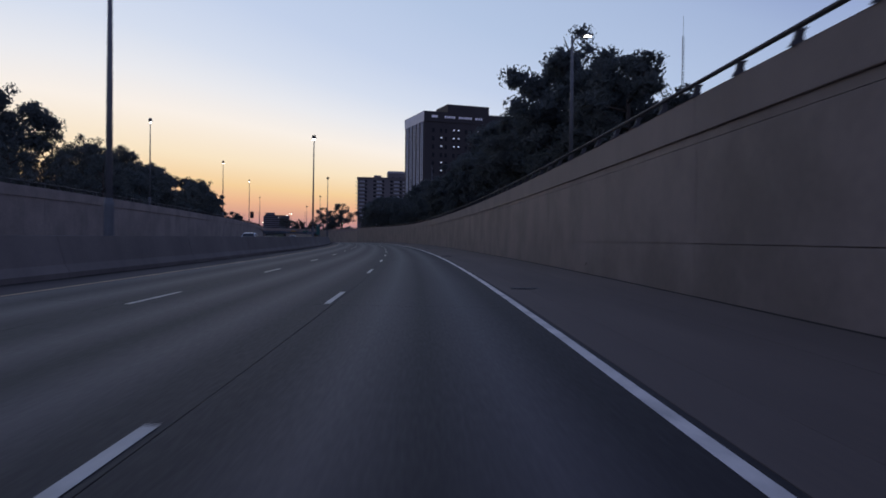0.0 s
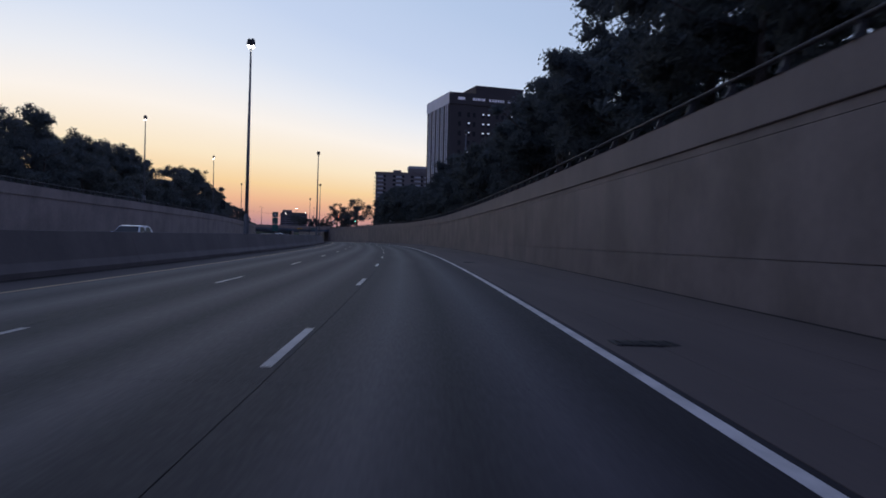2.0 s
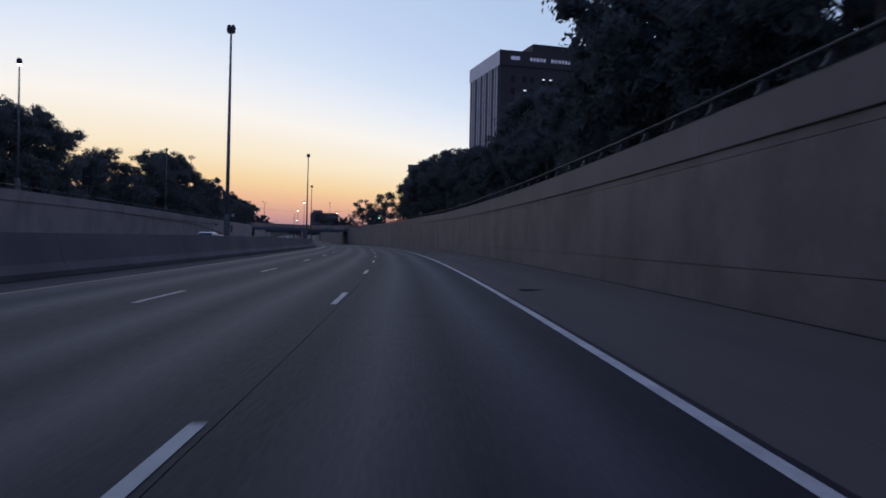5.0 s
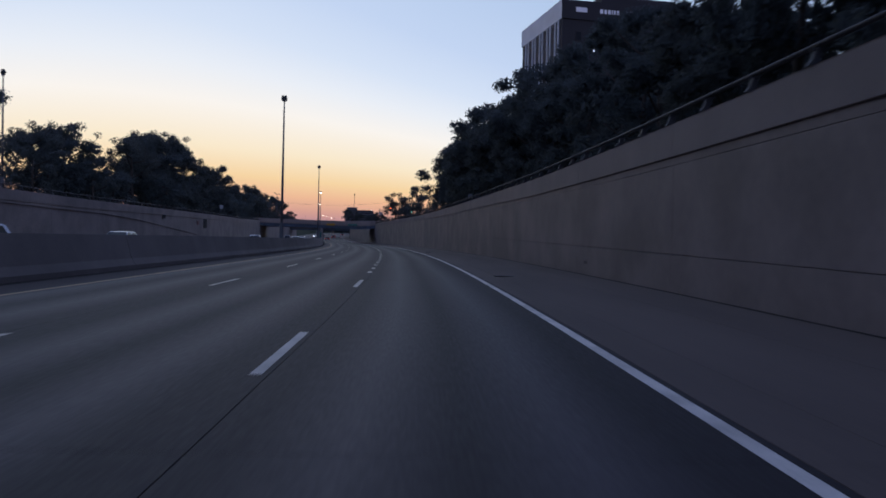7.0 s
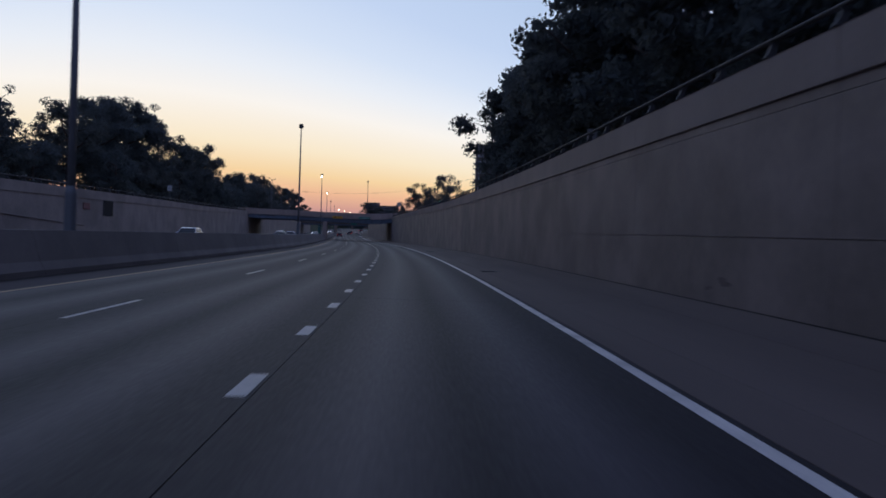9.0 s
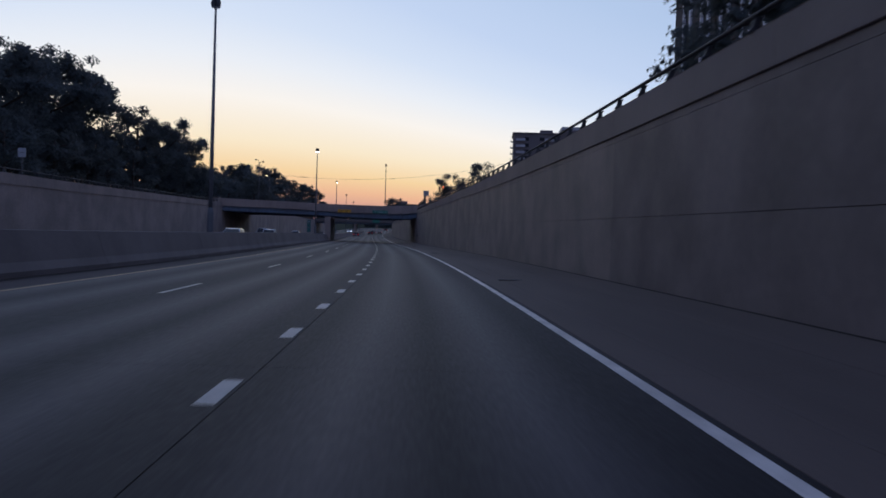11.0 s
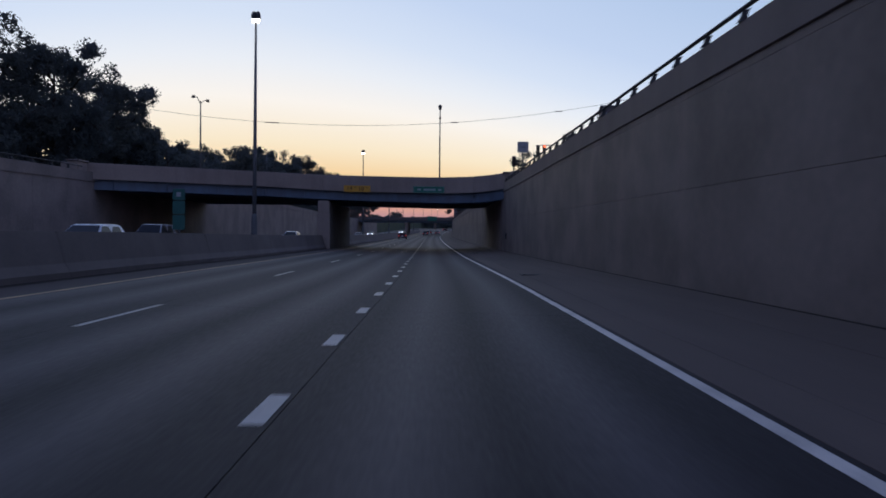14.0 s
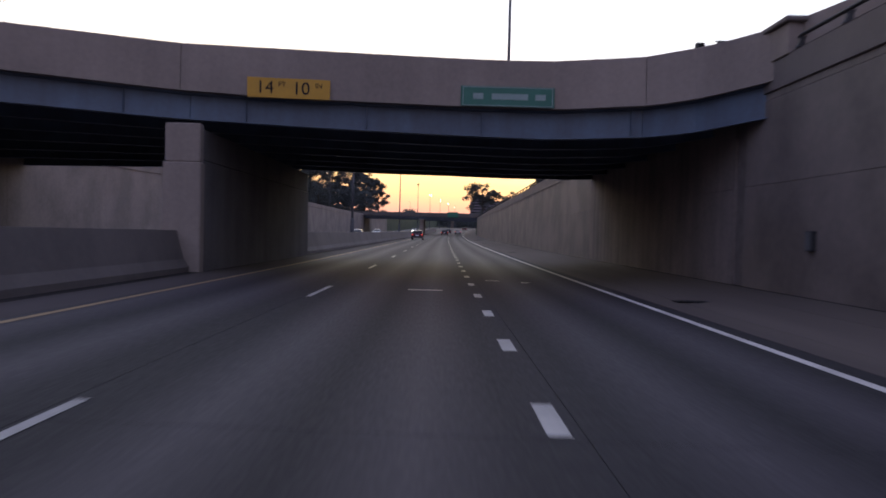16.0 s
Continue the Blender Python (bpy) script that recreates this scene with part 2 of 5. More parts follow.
LENS_OFF = surface("unlit_lamp_lens", (0.35, 0.34, 0.32), 0.1, 0.3, bump=0)
WIN_LIT = glowing("lit_office_window", (0.85, 0.88, 1.0), 0.6)
TAIL = glowing("tail_light", (1.0, 0.06, 0.03), 0.3)
HEAD = glowing("headlight", (1.0, 0.95, 0.85), 9.0)
SIG_RED = glowing("red_signal", (1.0, 0.10, 0.03), 6.0)
SIG_GREEN = glowing("green_signal", (0.15, 1.0, 0.65), 6.0)
LETTER = glowing("backlit_sign_letters", (0.75, 0.72, 0.78), 0.07)

# ---------------------------------------------------------------- the road's line
KNOT0, KSTEP = -30.0, 60.0
BEND = (0.001046, 0.000883, 0.000832, 0.001012, 0.000827, 0.000886, 0.000225, -0.00005, -0.0001, -0.0002, -0.0003, -0.0003, -0.0002, 0, 0, 0, 0)
GRADE = (0.00626, 0.00343, 0.00378, 0.00155, -0.00398, -0.00439, -0.00615, 0.00008, 0.0027, 0.005, 0.010, 0.015, 0.017, 0.016, 0.012, 0.006, 0.0)
BANK = (-0.00833, -0.00806, -0.00978, -0.00966, -0.00328, -0.00376, -0.0213, -0.01231, -0.00796, -0.00534, -0.00373, -0.00281, -0.0024, -0.0024, -0.0024, -0.0024, -0.0024)
S0, S1, DS = -60.0, 2400.0, 2.0
_sg = np.arange(S0, S1 + DS, DS)
_kn = KNOT0 + KSTEP * np.arange(17)
_th = np.cumsum(np.interp(_sg, _kn, BEND)) * DS
_th -= np.interp(0, _sg, _th)
_xs = np.cumsum(-np.sin(_th)) * DS
_ys = np.cumsum(np.cos(_th)) * DS
_zs = np.cumsum(np.interp(_sg, _kn, GRADE)) * DS
for _a in (_xs, _ys, _zs):
    _a -= np.interp(0, _sg, _a)


def heading(s):
    return float(np.interp(s, _sg, _th))


def rise(s):
    return float(np.interp(s, _sg, _zs))


def at(s, u, z=0.0):
    a = heading(s)
    return Vector((float(np.interp(s, _sg, _xs)) + u * math.cos(a), float(np.interp(s, _sg, _ys)) + u * math.sin(a), rise(s) + z))


def curve(pairs):
    a, b = zip(*pairs)
    return lambda s: float(np.interp(s, a, b))


bank = curve(list(zip(_kn, BANK)))


def zr(s, u):
    """Height of the carriageway over the edge line: crossfall, then the right shoulder climbing from its gutter to the wall."""
    if u > 0.9:
        return bank(s) * 0.9 + (u - 0.9) / 2.7 * 0.2
    return bank(s) * max(u, -12.2)


top_r = curve([(-60, 4.2), (11, 4.17), (31, 4.12), (55, 4.07), (76, 4.0), (100, 3.92), (130, 3.81), (145, 3.83), (174, 3.98), (188, 4.1), (199, 4.29), (213, 4.5), (250, 4.88), (275, 5.1), (297, 5.35), (306, 5.48), (320, 5.6), (344, 5.79), (367, 5.86), (400, 5.9), (470, 5.5), (600, 4.9)])
joint_r = curve([(-60, 1.3), (20, 1.23), (85, 0.95), (155, 0.87), (205, 1.42), (220, 1.56), (272, 2.05), (286, 2.25), (320, 2.5), (360, 2.82), (420, 2.9), (600, 2.0)])
top_l = curve([(-60, 4.7), (60, 4.55), (110, 4.2), (160, 4.1), (220, 4.1), (260, 4.45), (310, 5.0), (360, 5.95), (390, 6.1), (420, 6.6), (460, 6.2), (600, 5.2)])
edge_u = curve([(-60, 0), (330, 0), (356, -0.28), (2400, -0.28)])
U_WALL, U_LEFT = 3.6, -28.2

# ---------------------------------------------------------------- building helpers


def thing(name, label, category, group="", loc=(0, 0, 0), rz=0.0, kind=""):
    ob = new(name)
    ob.empty_display_size = 0.3
    ob.matrix_basis = Matrix.Translation(loc) @ Matrix.Rotation(rz, 4, "Z")
    return tagged(ob, label, category, group, kind)


def mesh_of(name, verts, faces, mats, uvs=None, smooth=False):
    me = bpy.data.meshes.new(name)
    me.from_pydata([tuple(v) for v in verts], [], faces)
    for m in (mats if isinstance(mats, (list, tuple)) else [mats]):
        me.materials.append(m)
    if uvs:
        lay = me.uv_layers.new(name="UVMap")
        idx = np.empty(len(me.loops), dtype=np.int32)
        me.loops.foreach_get("vertex_index", idx)
        lay.data.foreach_set("uv", np.array(uvs, dtype=np.float32)[idx].ravel())
    if smooth:
        me.polygons.foreach_set("use_smooth", [True] * len(me.polygons))
    return me


def put(name, me, parent=None, label="", m=None):
    ob = new(name, me)
    if parent:
        ob.parent = parent
    if m is not None:
        ob.matrix_basis = m
    if label:
        ob["label"] = label
    return ob


def part(name, bm, material, parent, label="", smooth=False):
    me = bpy.data.meshes.new(name)
    bm.to_mesh(me)
    bm.free()
    me.materials.append(material)
    if smooth:
        me.polygons.foreach_set("use_smooth", [True] * len(me.polygons))
    return put(name, me, parent, label)


def box_bm(bm, c, size, rz=0.0, bevel=0.0):
    r = bmesh.ops.create_cube(bm, size=1, matrix=Matrix.Translation(c) @ Matrix.Rotation(rz, 4, "Z") @ Matrix.Diagonal((*size, 1)))
    if bevel:
        es = list({e for v in r["verts"] for e in v.link_edges})
        bmesh.ops.bevel(bm, geom=es, offset=bevel, segments=1, affect="EDGES")
    return bm


def boxed(c, size, rz=0.0, bevel=0.0):
    return box_bm(bmesh.new(), c, size, rz, bevel)


def tube_bm(bm, pts, radii, n=10, cap=True):
    """A tapered tube through the points."""
    pts = [Vector(p) for p in pts]
    if not isinstance(radii, (list, tuple)):
        radii = [radii] * len(pts)
    rings = []
    for i, p in enumerate(pts):
        d = (pts[min(i + 1, len(pts) - 1)] - pts[max(i - 1, 0)]).normalized()
        a = d.cross(Vector((0, 0, 1)) if abs(d.z) < 0.9 else Vector((1, 0, 0))).normalized()
        b = d.cross(a)
        rings.append([bm.verts.new(p + (a * math.cos(k * math.tau / n) + b * math.sin(k * math.tau / n)) * radii[i]) for k in range(n)])
    for r0, r1 in zip(rings, rings[1:]):
        for k in range(n):
            bm.faces.new((r0[k], r0[(k + 1) % n], r1[(k + 1) % n], r1[k]))
    if cap:
        bm.faces.new(rings[0][::-1])
        bm.faces.new(rings[-1])
    return bm


def tubed(pts, radii, n=10):
    return tube_bm(bmesh.new(), pts, radii, n)


def sweep(name, prof, s0, s1, mat, parent=None, step=6.0, closed=True, label=""):
    """A profile of (u, z), fixed or a function of s, carried along the road; closed profiles get end caps."""
    n = max(1, int(math.ceil((s1 - s0) / step)))
    vs, fs, uv = [], [], []
    for i in range(n + 1):
        s = s0 + (s1 - s0) * i / n
        pr = prof(s) if callable(prof) else prof
        for u, z in pr:
            vs.append(at(s, u, z))
            uv.append((u, s))
    m = len(pr)
    for i in range(n):
        for j in range(m if closed else m - 1):
            k = (j + 1) % m
            fs.append((i * m + j, (i + 1) * m + j, (i + 1) * m + k, i * m + k))
    if closed:
        fs.append(tuple(range(m)))
        fs.append(tuple(n * m + j for j in reversed(range(m))))
    return put(name, mesh_of(name, vs, fs, mat, uv), parent, label)


def plates(name, quads, mat, parent, label=""):
    """Flat writing or bars: quads of (x, y, w, h) on the plane y=0 of the parent, standing proud towards -y."""
    bm = bmesh.new()
    for x, z, w, h, d in quads:
        box_bm(bm, (x, d, z), (w, 0.012, h))
    return part(name, bm, mat, parent, label)

# ---------------------------------------------------------------- the setting
def ground_profile(s):
    return [(-800, top_l(s) + 1.0), (-60, top_l(s) - 0.1), (U_LEFT - 0.55, top_l(s) - 0.2), (U_LEFT - 0.45, -0.45), (U_WALL + 0.45, -0.35),
            (U_WALL + 0.55, top_r(s) - 0.25), (60, top_r(s) - 0.1), (900, top_r(s) + 1.0)]


g = sweep("ground", ground_profile, S0, S1, GRASS, step=12, closed=False)
tagged(g, "dark verge ground at street level with the sunken cutting", "ground", kind="structure")
st_r = sweep("service_road", lambda s: [(22, top_r(s) - 0.12), (30, top_r(s) - 0.10)], -50, 900, ASPHALT, step=10, closed=False)
tagged(st_r, "asphalt service street above the retaining wall", "road", kind="structure")

st_l = sweep("service_road_left", lambda s: [(-42, top_l(s) - 0.09), (-32, top_l(s) - 0.11)], -50, 900, ASPHALT, step=10, closed=False)
tagged(st_l, "asphalt service street above the far retaining wall", "road", kind="structure")

road = tagged(new("road"), "grey concrete three-lane carriageway with worn wheel bands", "road", kind="structure")
sweep("road_base", lambda s: [(U_LEFT, zr(s, -20) - 0.012), (-12, zr(s, -12) - 0.012), (0.9, zr(s, 0.9) - 0.012), (U_WALL, zr(s, U_WALL) - 0.012)], S0, 900, SUBBASE, road, step=10, closed=False)


def slab(s0, s1, u0, u1, mat, name="slab"):
    def pr(s):
        a, b = u0(s) if callable(u0) else u0, u1(s) if callable(u1) else u1
        return [(a, zr(s, a) - 0.05), (a, zr(s, a)), (b, zr(s, b)), (b, zr(s, b) - 0.05)]
    return sweep(name, pr, s0, s1, mat, road, step=8)


# narrow dark strips follow the barrier foot and the right wall's foot
STRIPS = [(-11.55, -11.2, FOOT_STRIP), (-11.195, -10.15, GUTTER), (-10.145, -7.203, LANE), (-7.195, -3.524, LANE), (-3.515, 0.16, LANE), (0.172, 0.90, SHOULDER), (0.905, 2.35, SHOULDER), (2.36, 3.49, SHOULDER), (3.495, U_WALL + 0.1, FOOT_STRIP),
          (U_LEFT, -24.9, SHOULDER), (-24.89, -21.2, LANE), (-21.19, -17.5, LANE), (-17.49, -13.3, LANE)]
s = -40.0
while s < 470:
    for u0, u1, m in STRIPS:
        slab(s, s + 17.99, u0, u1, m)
    s += 18.0
for u0, u1, m in ((-11.55, 0.16, LANE), (0.172, U_WALL + 0.1, SHOULDER), (U_LEFT, -13.3, LANE)):
    slab(s, 900, u0, u1, m)


def stripe(name, s0, s1, u, w, mat, z=0.006, step=6.0):
    f = u if callable(u) else (lambda s: u)
    return sweep(name, lambda s: [(f(s) - w / 2, zr(s, f(s)) + z), (f(s) + w / 2, zr(s, f(s)) + z)], s0, s1, mat, road, step=step, closed=False)


stripe("edge_line", -50, 900, lambda s: edge_u(s) + 0.003, 0.142, PAINT)
stripe("yellow_line", -50, 900, -9.92, 0.13, YELLOW)
stripe("yellow_line", -50, 900, -14.6, 0.13, YELLOW)
stripe("edge_line", -50, 900, -25.4, 0.13, PAINT)
dash_u = curve([(330, -3.64), (346, -3.70)])
for k in range(-4, 15):
    e = 5.017 + 12.192 * k
    stripe("lane_dash", e - 3.05, e, -3.643, 0.115, DASH_PAINT, step=1.5)
for m in range(0, 96):
    e = 181.46 + 3.6576 * m
    stripe("lane_dash", e - 0.95, e, dash_u(e), 0.165, DASH_PAINT, step=1)
for k in range(-4, 50):
    e = (4.3 if k < 16 else 3.0) + 12.192 * k
    stripe("lane_dash", e - 3.05, e, -7.09, 0.105, OLD_PAINT, step=3)
    stripe("lane_dash", e - 3.05 + 4, e + 4, -18.2, 0.12, PAINT, step=3)
    stripe("lane_dash", e - 3.05 + 2, e + 2, -21.8, 0.12, PAINT, step=3)


# right retaining wall: panels in two lifts with a recessed joint, and an overhanging coping
def wall_right(name, s0, s1, pl, far_face):
    w = tagged(new(name), "brown-grey concrete retaining wall with stained panels and coping", "wall", kind="structure")
    sweep("wall_core", lambda s: [(U_WALL + 0.06, -0.3), (U_WALL + 0.06, top_r(s) - 0.3), (U_WALL + 0.5, top_r(s) - 0.3), (U_WALL + 0.5, -0.3)], s0, s1, STAIN, w)
    s = s0
    while s < s1 - 1:
        e = min(s + pl, s1) - 0.012
        # darker copy along the trees, the given face beyond them
        face = far_face if s > 256 else WALL
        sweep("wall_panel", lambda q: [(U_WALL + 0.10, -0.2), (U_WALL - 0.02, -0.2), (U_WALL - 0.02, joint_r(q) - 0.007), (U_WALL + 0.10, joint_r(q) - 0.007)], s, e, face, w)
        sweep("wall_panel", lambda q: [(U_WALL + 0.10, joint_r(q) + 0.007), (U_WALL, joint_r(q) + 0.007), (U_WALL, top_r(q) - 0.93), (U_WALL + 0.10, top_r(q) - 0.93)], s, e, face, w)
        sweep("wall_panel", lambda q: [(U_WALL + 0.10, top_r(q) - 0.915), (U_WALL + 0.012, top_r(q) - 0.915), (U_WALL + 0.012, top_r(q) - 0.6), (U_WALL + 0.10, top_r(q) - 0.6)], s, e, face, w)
        sweep("coping", lambda q: [(U_WALL - 0.042, top_r(q) - 0.02), (U_WALL - 0.042, top_r(q) - 0.725), (U_WALL - 0.03, top_r(q) - 0.74), (U_WALL + 0.5, top_r(q) - 0.74), (U_WALL + 0.5, top_r(q)), (U_WALL - 0.05, top_r(q))], s, e, COPING, w)
        s += pl
    return w


wall_right("wall_right", -40, 372.0, 9.14, WALL_OPEN)
# abutment panels are coloured lighter to offset the shade below the deck
wall_right("wall_right_abutment", 372.0, 392.2, 10.1, ABUT)
wall_right("wall_right_far", 392.2, 560, 12.0, WALL_OPEN)


def wall_left(name, s0, s1, pl):
    w = tagged(new(name), "brown-grey concrete retaining wall across the far carriageway", "wall", kind="structure")
    s = s0
    while s < s1 - 1:
        e = min(s + pl, s1) - 0.012
        sweep("wall_panel", lambda q: [(U_LEFT - 0.5, -0.3), (U_LEFT, -0.3), (U_LEFT - 0.04, top_l(q) - 0.75), (U_LEFT - 0.5, top_l(q) - 0.75)], s, e, WALL_FAR, w)
        sweep("coping", lambda q: [(U_LEFT - 0.5, top_l(q) - 0.745), (U_LEFT + 0.03, top_l(q) - 0.745), (U_LEFT + 0.03, top_l(q)), (U_LEFT - 0.5, top_l(q))], s, e, WALL_FAR, w)
        s += pl
    return w


wl = wall_left("wall_left", -40, 620, 12.0)
# the far wall's stepped ledge: it falls along the road, then runs out
ledge = curve([(186, 3.4), (194, 3.35), (208, 3.2), (224, 3.1), (236, 2.7), (248, 2.1), (262, 1.5)])
sweep("ledge", lambda q: [(U_LEFT - 0.02, ledge(q) - 0.09), (U_LEFT + 0.07, ledge(q) - 0.07), (U_LEFT + 0.07, ledge(q)), (U_LEFT - 0.02, ledge(q) + 0.03)], 186, 262, WALL_FAR, wl, step=4)

bar = tagged(new("median_barrier"), "grey concrete median barrier with sloped foot", "barrier", kind="structure")
s = -40.0
while s < 640:
    def bpr(q):
        z0 = zr(q, -11.6)
        return [(-11.50, z0 - 0.1), (-11.50, z0 + 0.14), (-11.64, z0 + 0.36), (-11.86, z0 + 1.15), (-12.50, z0 + 1.15), (-12.72, z0 + 0.36), (-13.05, z0 + 0.10), (-13.05, z0 - 0.1)]
    if not 366 < s + 6 < 390:
        sweep("barrier_segment", bpr, s, s + 12.18, BARRIER, bar)
    else:
        sweep("barrier_segment", bpr, s, min(s + 12.18, 371.9) if s < 371 else s + 12.18, BARRIER, bar)
    s += 12.2


# wall-top rails: an oval tube on curved posts
def wall_rail(name, s0, s1, u, top, gap, side):
    r = tagged(new(name), "dull aluminium tube railing on curved posts along the wall top", "railing", kind="structure")
    bm = bmesh.new()
    n = 8
    k = int((s1 - s0) / 3.0)
    rings = []
    for i in range(k + 1):
        q = s0 + (s1 - s0) * i / k
        rings.append([bm.verts.new(at(q, u + 0.06 * math.cos(a * math.tau / n), top(q) + 0.31 + 0.038 * math.sin(a * math.tau / n))) for a in range(n)])
    for r0, r1 in zip(rings, rings[1:]):
        for a in range(n):
            bm.faces.new((r0[a], r0[(a + 1) % n], r1[(a + 1) % n], r1[a]))
    part("rail_tube", bm, RAIL, r, smooth=True)
    # one post, shared: a web that leans and flares at foot and head
    ol = [(-0.16, 0.0), (0.10, 0.0), (0.055, 0.06), (0.035, 0.14), (0.055, 0.22), (0.10, 0.265), (-0.10, 0.265), (-0.06, 0.21), (-0.09, 0.10)]
    bm = bmesh.new()
    fr = [bm.verts.new((-0.05, y, z)) for y, z in ol]
    bk = [bm.verts.new((0.05, y, z)) for y, z in ol]
    bm.faces.new(fr[::-1])
    bm.faces.new(bk)
    for i in range(len(ol)):
        j = (i + 1) % len(ol)
        bm.faces.new((fr[i], fr[j], bk[j], bk[i]))
    me = bpy.data.meshes.new("rail_post")
    bm.to_mesh(me)
    bm.free()
    me.materials.append(RAIL)
    q = s0 + 0.5
    while q < s1:
        put("rail_post", me, r, m=Matrix.Translation(at(q, u, top(q))) @ Matrix.Rotation(heading(q) - side * math.pi / 2, 4, "Z"))
        q += gap
    return r


wall_rail("railing_right", -30, 368.5, U_WALL + 0.05, top_r, 2.02, 1)
wall_rail("railing_left", -30, 363.0, U_LEFT - 0.1, top_l, 2.44, -1)
wall_rail("railing_right_far", 394, 600, U_WALL + 0.05, top_r, 3.0, 1)

# ---------------------------------------------------------------- the overbridge
BU = [-30.0, -29.0, -17.0, -12.0, -4.0, -1.3, 1.2, 2.6, 3.7, 4.6]
front_s = curve(list(zip(BU, [363.7, 364.1, 370.2, 372.1, 373.0, 373.1, 372.5, 371.4, 369.6, 366.0])))
back_s = curve(list(zip(BU, [394.6, 394.3, 391.6, 390.0, 389.6, 389.8, 390.3, 391.0, 392.6, 396.0])))
par_top = curve([(-30, 6.68), (-17, 6.62), (-12, 6.55), (-7.5, 6.52), (-2.6, 6.50), (0.8, 6.56), (2.7, 6.65), (4.6, 6.75)])
par_bot = curve([(-30, 5.45), (-17, 5.40), (-9, 5.13), (-1.2, 5.10), (2.0, 5.2), (4.6, 5.5)])
gir_bot = curve([(-30, 4.68), (-17, 4.60), (-7.5, 4.35), (-1.2, 4.26), (2.0, 4.33), (4.6, 4.62)])
BZ = rise(372.0)


def bpt(s, u, z):
    p = at(s, u, 0)
    return Vector((p.x, p.y, BZ + z))


bridge = thing("road_bridge", "concrete road bridge on blue steel girders across the motorway", "bridge")


def across(name, us, prof, mat, label=""):
    """A closed profile of (s, z) as a function of u, carried across the cutting."""
    vs, fs = [], []
    for u in us:
        pr = prof(u)
        vs += [bpt(q, u, z) for q, z in pr]
    m, n = len(pr), len(us) - 1
    for i in range(n):
        for j in range(m):
            k = (j + 1) % m
            fs.append((i * m + j, i * m + k, (i + 1) * m + k, (i + 1) * m + j))
    fs.append(tuple(reversed(range(m))))
    fs.append(tuple(n * m + j for j in range(m)))
    return put(name, mesh_of(name, vs, fs, mat), bridge, label)


def urange(a, b, n):
    return [a + (b - a) * i / n for i in range(n + 1)]


across("deck_slab", urange(-30.2, 4.4, 40), lambda u: [(front_s(u) + 0.32, par_bot(u) + 0.02), (front_s(u) + 0.32, par_bot(u) + 0.32), (back_s(u) - 0.32, par_bot(u) + 0.32), (back_s(u) - 0.32, par_bot(u) + 0.02)], BRIDGE)
for a, b in ((-30.2, -11.91), (-11.89, 1.18), (1.2, 4.5)):
    n = max(6, int((b - a) / 0.6))
    across("parapet", urange(a, b, n), lambda u: [(front_s(u), par_bot(u)), (front_s(u) + 0.03, par_top(u) - 0.02), (front_s(u) + 0.06, par_top(u)), (front_s(u) + 0.31, par_top(u)), (front_s(u) + 0.36, par_bot(u))], BRIDGE)
    across("parapet", urange(a, b, n), lambda u: [(back_s(u) - 0.36, par_bot(u)), (back_s(u) - 0.31, par_top(u)), (back_s(u), par_top(u)), (back_s(u), par_bot(u))], BRIDGE)
for i in range(7):
    f = i / 6

    def gs(u, f=f):
        return front_s(u) + 0.45 + (back_s(u) - front_s(u) - 0.9) * f
    for a, b in ((-28.9, -11.76), (-11.74, 1.2), (1.22, 3.66)):
        n = 14 if b - a > 6 else 6
        across("girder", urange(a, b, n), lambda u: [
            (gs(u) - 0.16, gir_bot(u)), (gs(u) - 0.16, gir_bot(u) + 0.035), (gs(u) - 0.02, gir_bot(u) + 0.04), (gs(u) - 0.02, par_bot(u) - 0.05), (gs(u) - 0.2, par_bot(u) - 0.045), (gs(u) - 0.2, par_bot(u) - 0.005),
            (gs(u) + 0.2, par_bot(u) - 0.005), (gs(u) + 0.2, par_bot(u) - 0.045), (gs(u) + 0.02, par_bot(u) - 0.05), (gs(u) + 0.02, gir_bot(u) + 0.04), (gs(u) + 0.16, gir_bot(u) + 0.035), (gs(u) + 0.16, gir_bot(u))], STEEL_BLUE)
# web stiffeners on the outer girder
for u in (-27, -23.5, -20, -16.5, -13.4, -10.2, -6.8, -3.4, 0.9):
    p = bpt(front_s(u) + 0.36, u, (gir_bot(u) + par_bot(u)) / 2)
    part("girder_stiffener", boxed(p, (0.03, 0.14, par_bot(u) - gir_bot(u) - 0.12), heading(372)), STEEL_BLUE, bridge)
# median pier: a front column and a wall behind it, with a bearing shelf
z0 = zr(372, -11.8)
hd = heading(378)


def pier_piece(name, s0, s1, u0, u1, za, zb, bevel=0.03):
    c = (bpt(s0, u0, 0) + bpt(s1, u1, 0)) / 2
    return part(name, boxed((c.x, c.y, BZ + (za + zb) / 2), (abs(u1 - u0), s1 - s0, zb - za), hd, bevel), BRIDGE, bridge)


pier_piece("pier_column", 371.9, 372.3, -12.28, -11.22, -0.3, 3.22)
pier_piece("pier_column_head", 371.95, 372.3, -12.24, -11.26, 3.225, 4.30)
# wall and cap: shade under the deck put into a darker concrete colour
pier_piece("pier_wall", 372.31, 388.9, -12.2, -11.26, -0.3, 3.3).data.materials[0] = PIER_SHADE
pier_piece("pier_cap", 372.32, 388.9, -12.15, -11.30, 3.305, 4.2).data.materials[0] = PIER_SHADE
